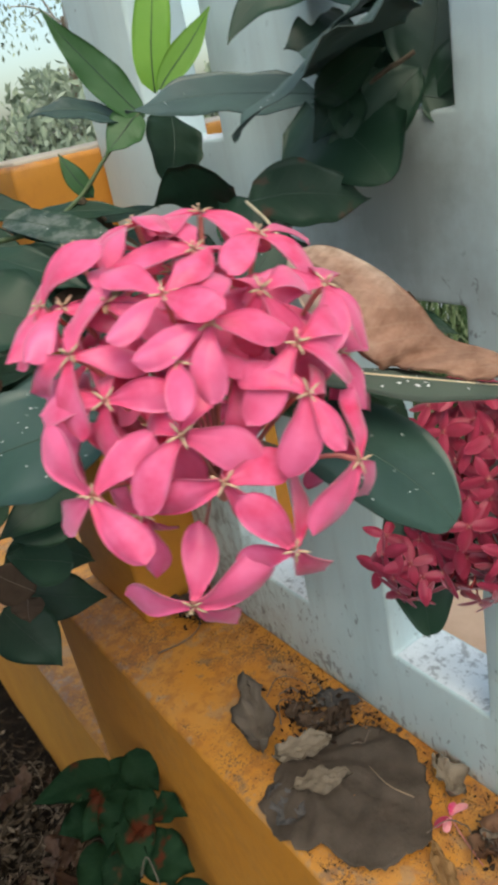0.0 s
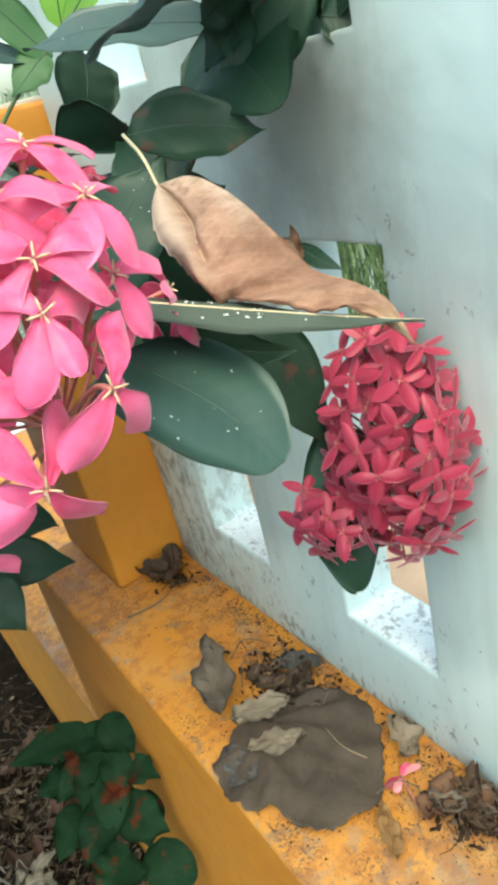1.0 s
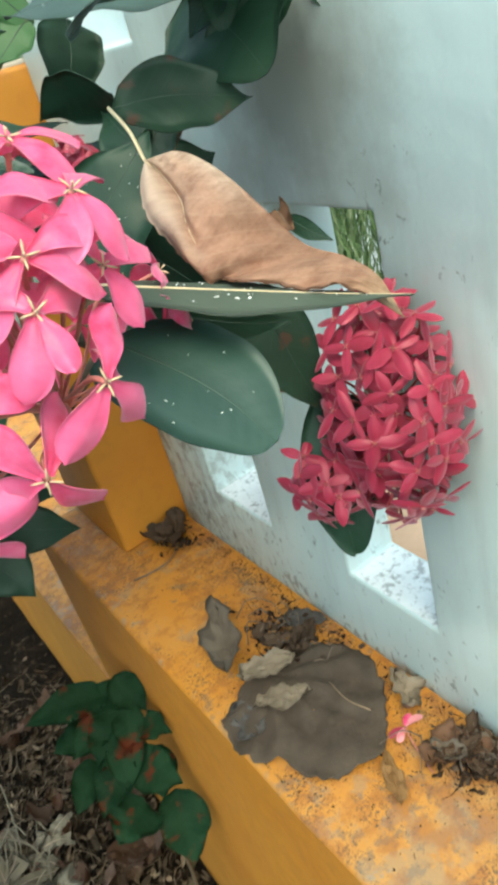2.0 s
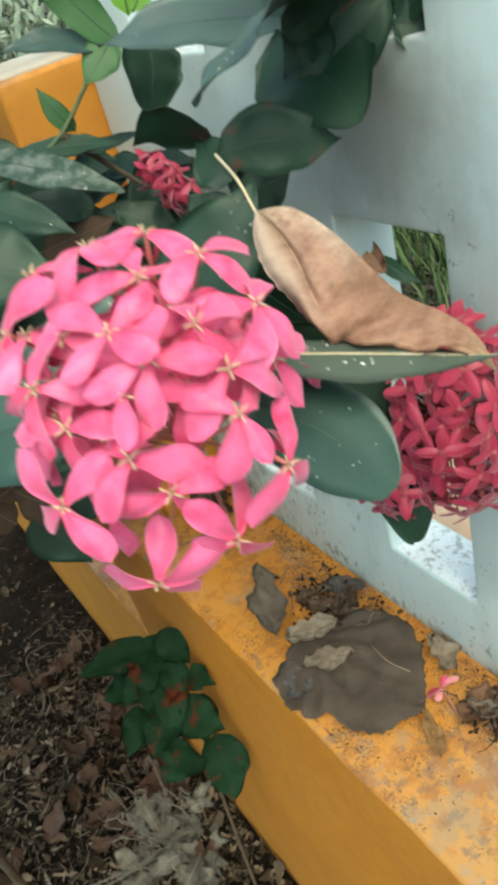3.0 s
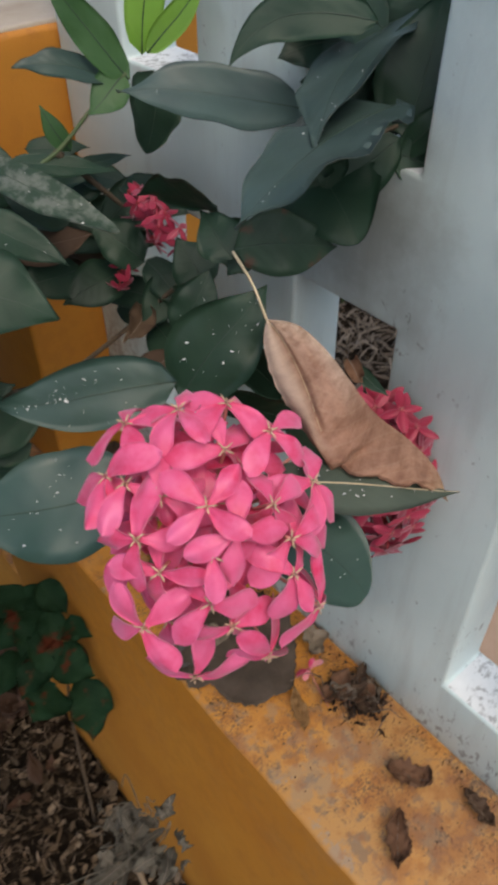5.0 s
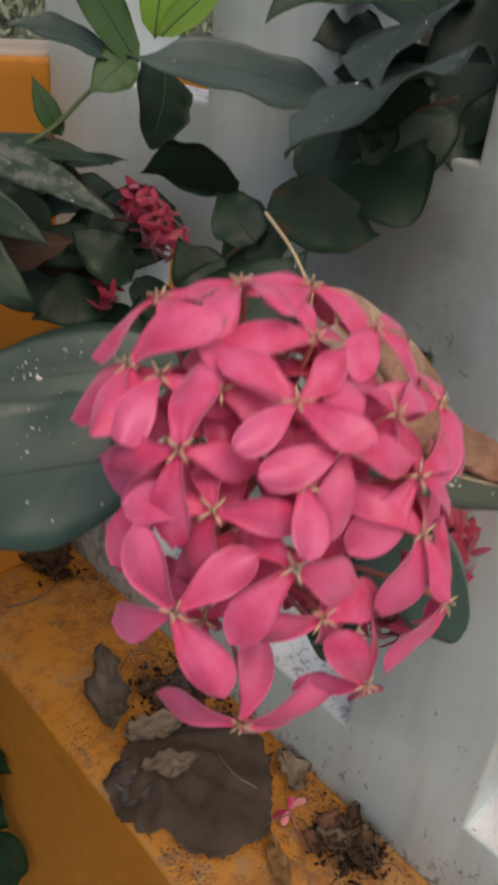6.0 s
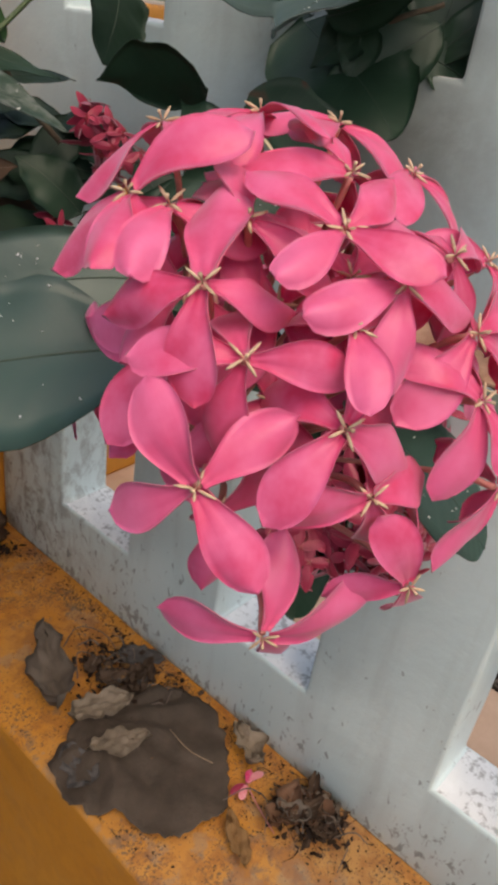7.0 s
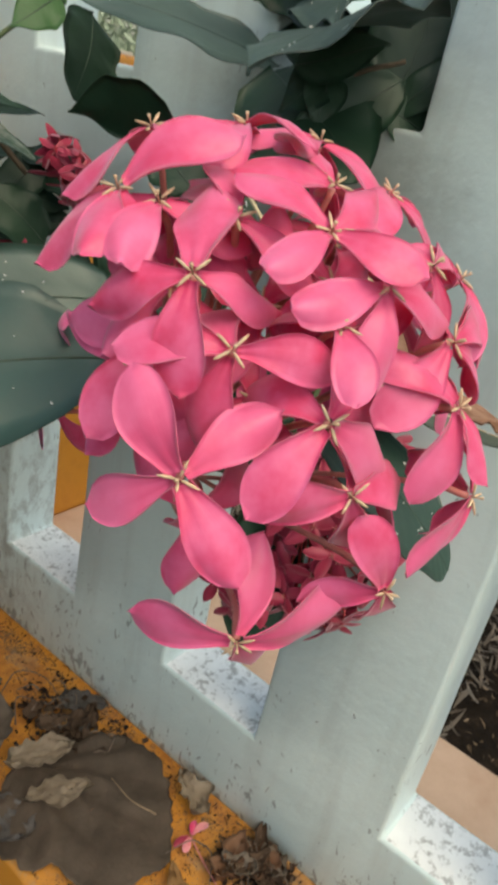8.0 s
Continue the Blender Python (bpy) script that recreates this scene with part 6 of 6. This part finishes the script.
# crumbs and grit
def crumbs():
    rng = random.Random(77)
    bits = []
    for _ in range(3000):
        y = rng.uniform(0.15, 0.97)
        x = rng.uniform(FRONT + 0.008, WALL - 0.003)
        if rng.random() < 0.55:
            x = WALL - abs(rng.gauss(0, 0.03)) - 0.003
        if rng.random() < 0.35:
            x, y = rng.gauss(0.450, 0.018), rng.choice((0.66, 0.44)) + rng.gauss(0, 0.035)
            x = min(x, WALL - 0.004)
        elif rng.random() < 0.4:
            a, k = rng.uniform(0, 6.283), abs(rng.gauss(0, 0.014))
            x, y = 0.401 + (0.068 + k) * math.cos(a), 0.574 + (0.076 + k) * math.sin(a)
            x = min(x, WALL - 0.004)
        r = rng.uniform(0.0005, 0.0019)
        c = Vector((max(FRONT + 0.01, x), y, LEDGE + r * 0.5))
        q = [c + Vector((rng.uniform(-1, 1), rng.uniform(-1, 1), rng.uniform(-0.4, 0.8))) * r for _ in range(4)]
        bits.append((q, [(0, 1, 2), (0, 3, 1), (1, 3, 2), (2, 3, 0)]))
    v, f = joined(bits)
    return mesh_of("grit", v, f, litter_mat, smooth=False)


tagged(put("grit", crumbs()), "dark crumbs and grit on the ledge", "grit", kind="stuff")


# ---- dry leaf litter on the soil ----
def litter():
    rng = random.Random(5)
    verts, faces = [], []
    for _ in range(21000):
        x, y = rng.uniform(-1.3, FRONT - 0.01), rng.uniform(0.0, 3.2)
        q = rng.random()
        if q < 0.22:
            x, y = rng.uniform(OUTER + 0.02, 3.0), rng.uniform(0.2, 2.8)
        elif q < 0.62:
            x, y = rng.uniform(-0.5, FRONT - 0.01), rng.uniform(0.4, 1.9)
        if math.hypot(x - 0.3, y - 1.2) > 1.0 + 0.5 * rng.random() + 0.4 * noise.noise(Vector((x * 2, y * 2, 1))) and x < 0.5:
            continue
        if math.hypot(x - 1.3, y - 1.7) > 1.3 + 0.6 * rng.random() and x > 0.5:
            continue
        c = Vector((x, y, GROUND + 0.012 + rng.uniform(0, 0.035)))
        l, w = rng.uniform(0.003, 0.014) * (2.2 if rng.random() < 0.08 else 1), rng.uniform(0.05, 0.55)
        r = Euler((rng.gauss(0, 0.45), rng.gauss(0, 0.45), rng.uniform(0, 6.28))).to_matrix()
        cu, fo, k = rng.uniform(-0.6, 1.0), rng.uniform(-0.3, 0.9), len(verts)
        for i in range(5):
            u = i / 4
            h = w * l * (math.sin(math.pi * (0.06 + 0.88 * u)) + rng.uniform(-0.45, 0.45))
            for v in (-1, 0, 1):
                verts.append(c + r @ Vector(((u - 0.5) * l * 2, v * h, cu * l * (u - 0.5) ** 2 * 2 + fo * h * abs(v))))
        for i in range(4):
            for j in range(2):
                a = k + i * 3 + j
                faces.append((a, a + 3, a + 4, a + 1))
    return mesh_of("leaf_litter", verts, faces, litter_mat)


tagged(put("leaf_litter", litter()), "dry brown leaf litter covering the soil", "leaf litter", kind="stuff")


def fine_twigs():
    rng = random.Random(58)
    bits = []
    for _ in range(1500):
        x, y = rng.uniform(-0.6, FRONT - 0.02), rng.uniform(0.3, 2.0)
        if math.hypot(x - 0.2, y - 1.1) > 0.75 + 0.4 * rng.random():
            continue
        c, a = Vector((x, y, GROUND + rng.uniform(0.03, 0.06))), rng.uniform(0, 6.28)
        l, curve = rng.uniform(0.012, 0.05), rng.gauss(0, 0.35)
        d, q = Vector((math.cos(a), math.sin(a), rng.gauss(0, 0.15))), Vector((-math.sin(a), math.cos(a), 0.4))
        line = [c + d * l * (2 * i / 4 - 1) + q * curve * l * (1 - (i / 2 - 1) ** 2) for i in range(5)]
        for p in line:
            p.x = min(p.x, FRONT - 0.004)
        r = rng.uniform(0.0006, 0.0016)
        bits.append(tube(line, taper(5, r, r * 0.5), 4))
    v, f = joined(bits)
    return mesh_of("twigs", v, f, litter_mat, smooth=False)


tagged(put("twigs", fine_twigs()), "thin dry twigs scattered over the litter", "twigs", kind="stuff")


def big_litter():
    rng = random.Random(52)
    verts, faces = [], []
    for q in range(150):
        x, y = rng.uniform(-0.75, FRONT - 0.04), rng.uniform(0.25, 1.9)
        if q % 4 == 1:
            x, y = rng.uniform(0.02, 0.28), rng.uniform(1.22, 1.60)
        if q % 5 == 0:
            x, y = rng.uniform(OUTER + 0.05, 1.8), rng.uniform(0.3, 2.2)
        c = Vector((x, y, GROUND + rng.uniform(0.035, 0.06)))
        l, w = rng.uniform(0.025, 0.055), rng.uniform(0.3, 0.6)
        r = Euler((rng.gauss(0, 0.35), rng.gauss(0, 0.35), rng.uniform(0, 6.28))).to_matrix()
        cu, fo, k = rng.uniform(-0.3, 1.1), rng.uniform(-0.2, 1.0), len(verts)
        for i in range(9):
            u = i / 8
            h = w * l * (math.sin(math.pi * min(1, (0.03 + 0.95 * u) ** 0.8)) + 0.6 * noise.noise(Vector((u * 6, q, 0))))
            for j in range(7):
                v = j / 3 - 1
                z = cu * l * (u - 0.5) ** 2 * 2 + fo * h * v * v + 0.45 * l * noise.noise(Vector((u * 4, v * 2.5, q * 3)))
                verts.append(c + r @ Vector(((u - 0.5) * l * 2, v * h, z)))
        for i in range(8):
            for j in range(6):
                a = k + i * 7 + j
                faces.append((a, a + 7, a + 8, a + 1))
    return mesh_of("dead_leaves", verts, faces, litter_pale)


tagged(put("dead_leaves", big_litter()), "larger curled dead leaves lying among the litter", "dead leaves", kind="stuff")

def frond_litter():
    """Long dry strips of fallen fronds on the far side of the wall."""
    rng = random.Random(88)
    verts, faces = [], []
    for _ in range(8000):
        c = Vector((rng.uniform(OUTER + 0.08, 3.2), rng.uniform(0.5, 3.4), GROUND + rng.uniform(0.03, 0.10)))
        if math.hypot(c.x - 1.8, c.y - 2.0) > 1.2 + 0.5 * rng.random() + 0.5 * noise.noise(Vector((c.x * 2, c.y * 2, 4))):
            continue
        a, l, w, lift = rng.uniform(0, 6.28), rng.uniform(0.015, 0.065), rng.uniform(0.002, 0.009), rng.uniform(-0.02, 0.03)
        d, k = Vector((math.cos(a), math.sin(a), rng.gauss(0, 0.12))), len(verts)
        q = Vector((-math.sin(a), math.cos(a), rng.gauss(0, 0.5))).normalized()
        for i in range(5):
            u = i / 4
            h = w * math.sin(math.pi * (0.12 + 0.8 * u))
            m = c + d * l * (u - 0.5) * 2 + Vector((0, 0, lift * math.sin(math.pi * u)))
            verts += [m - q * h, m + Vector((0, 0, h * 0.5)), m + q * h]
        for i in range(4):
            for j in range(2):
                a = k + i * 3 + j
                faces.append((a, a + 3, a + 4, a + 1))
    return mesh_of("frond_litter", verts, faces, frond_mat)


frond_mat = island("dry grey fronds", [(0.085, 0.070, 0.056), (0.125, 0.105, 0.086), (0.065, 0.051, 0.040), (0.18, 0.155, 0.128), (0.10, 0.080, 0.063)])
tagged(put("frond_litter", frond_litter()), "dry grey-brown strips of fallen fronds beyond the wall", "fronds", kind="stuff")

# ---- beyond the wall: rough grass, shrubs and trees ----
def grass():
    rng = random.Random(9)
    verts, faces = [], []
    for _ in range(16000):
        x, y = rng.uniform(2.1, 7.0), rng.uniform(1.2, 7.0)
        if x + y < 4.3 or x < 0.5 * y + 1.12:
            continue
        h, lean, a = rng.uniform(0.15, 0.55), rng.uniform(0.1, 0.8), rng.uniform(0, 6.28)
        d, s, k = Vector((math.cos(a), math.sin(a), 0)), Vector((-math.sin(a), math.cos(a), 0)) * rng.uniform(0.006, 0.014), len(verts)
        for i in range(4):
            u = i / 3
            p = Vector((x, y, GROUND)) + d * (h * lean * u * u) + Vector((0, 0, h * u * (1 - 0.25 * lean * u)))
            verts += [p - s * (1 - u * 0.9), p + s * (1 - u * 0.9)]
        for i in range(3):
            a = k + i * 2
            faces.append((a, a + 1, a + 3, a + 2))
    return mesh_of("grass", verts, faces, grass_mat)


tagged(put("grass", grass()), "rough green grass beyond the wall", "grass", kind="stuff")


def tree(x, y, height, spread, seed, label):
    ob = thing("tree", (x, y, GROUND), label, "tree", "trees across the lane")
    rng = random.Random(seed)
    top = Vector((x + rng.uniform(-0.4, 0.4), y, GROUND + height * 0.6))
    stem(ob, [(x, y, GROUND), (x + 0.1, y, GROUND + height * 0.3), top], height * 0.028, height * 0.012, bark, "trunk")
    verts, faces = [], []
    for b in range(9):
        d = Vector((rng.gauss(0, 1), rng.gauss(0, 1), rng.uniform(0.0, 1.1))).normalized()
        e = top + d * spread * rng.uniform(0.5, 1.0)
        stem(ob, [top - Vector((0, 0, height * 0.15 * rng.random())), top.lerp(e, 0.5) + Vector((0, 0, 0.15)), e], height * 0.006, height * 0.002, hazy_bark, "limb", 6, 4)
        for _ in range(90):
            c = e + Vector((rng.gauss(0, 1), rng.gauss(0, 1), rng.gauss(0, 0.8))) * spread * 0.30
            r = Euler((rng.uniform(0, 6), rng.uniform(0, 6), rng.uniform(0, 6))).to_matrix()
            l, k = rng.uniform(0.08, 0.18), len(verts)
            verts += [c + r @ Vector(q) for q in ((-l, 0, 0), (0, -l * 0.4, l * 0.1), (l, 0, 0), (0, l * 0.4, l * 0.1))]
            faces.append((k, k + 1, k + 2, k + 3))
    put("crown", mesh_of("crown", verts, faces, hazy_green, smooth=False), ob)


tree(10.0, 33.0, 9.0, 3.0, 1, "thin leafy tree across the lane")
tree(15.5, 33.0, 10.0, 3.2, 2, "tall leafy tree in the hazy distance")
tree(24.0, 22.0, 8.0, 3.2, 3, "broad leafy tree beyond the wall")


def hedge():
    rng = random.Random(15)
    verts, faces = [], []
    for _ in range(20000):
        x = rng.uniform(-8, 26)
        y = 19.4 + rng.gauss(0, 0.7)
        top = 2.4 + 0.5 * math.sin(x * 0.9) + 0.35 * math.sin(x * 2.3 + 1)
        c, r = Vector((x, y, GROUND + top * rng.random() ** 0.8)), Euler((rng.uniform(0, 6), rng.uniform(0, 6), rng.uniform(0, 6))).to_matrix()
        l, k = rng.uniform(0.09, 0.22), len(verts)
        verts += [c + r @ Vector(q) for q in ((-l, 0, 0), (0, -l * 0.4, l * 0.1), (l, 0, 0), (0, l * 0.4, l * 0.1))]
        faces.append((k, k + 1, k + 2, k + 3))
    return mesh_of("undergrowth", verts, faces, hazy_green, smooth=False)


tagged(put("undergrowth", hedge()), "straggling grey-green undergrowth across the lane", "undergrowth", kind="stuff")
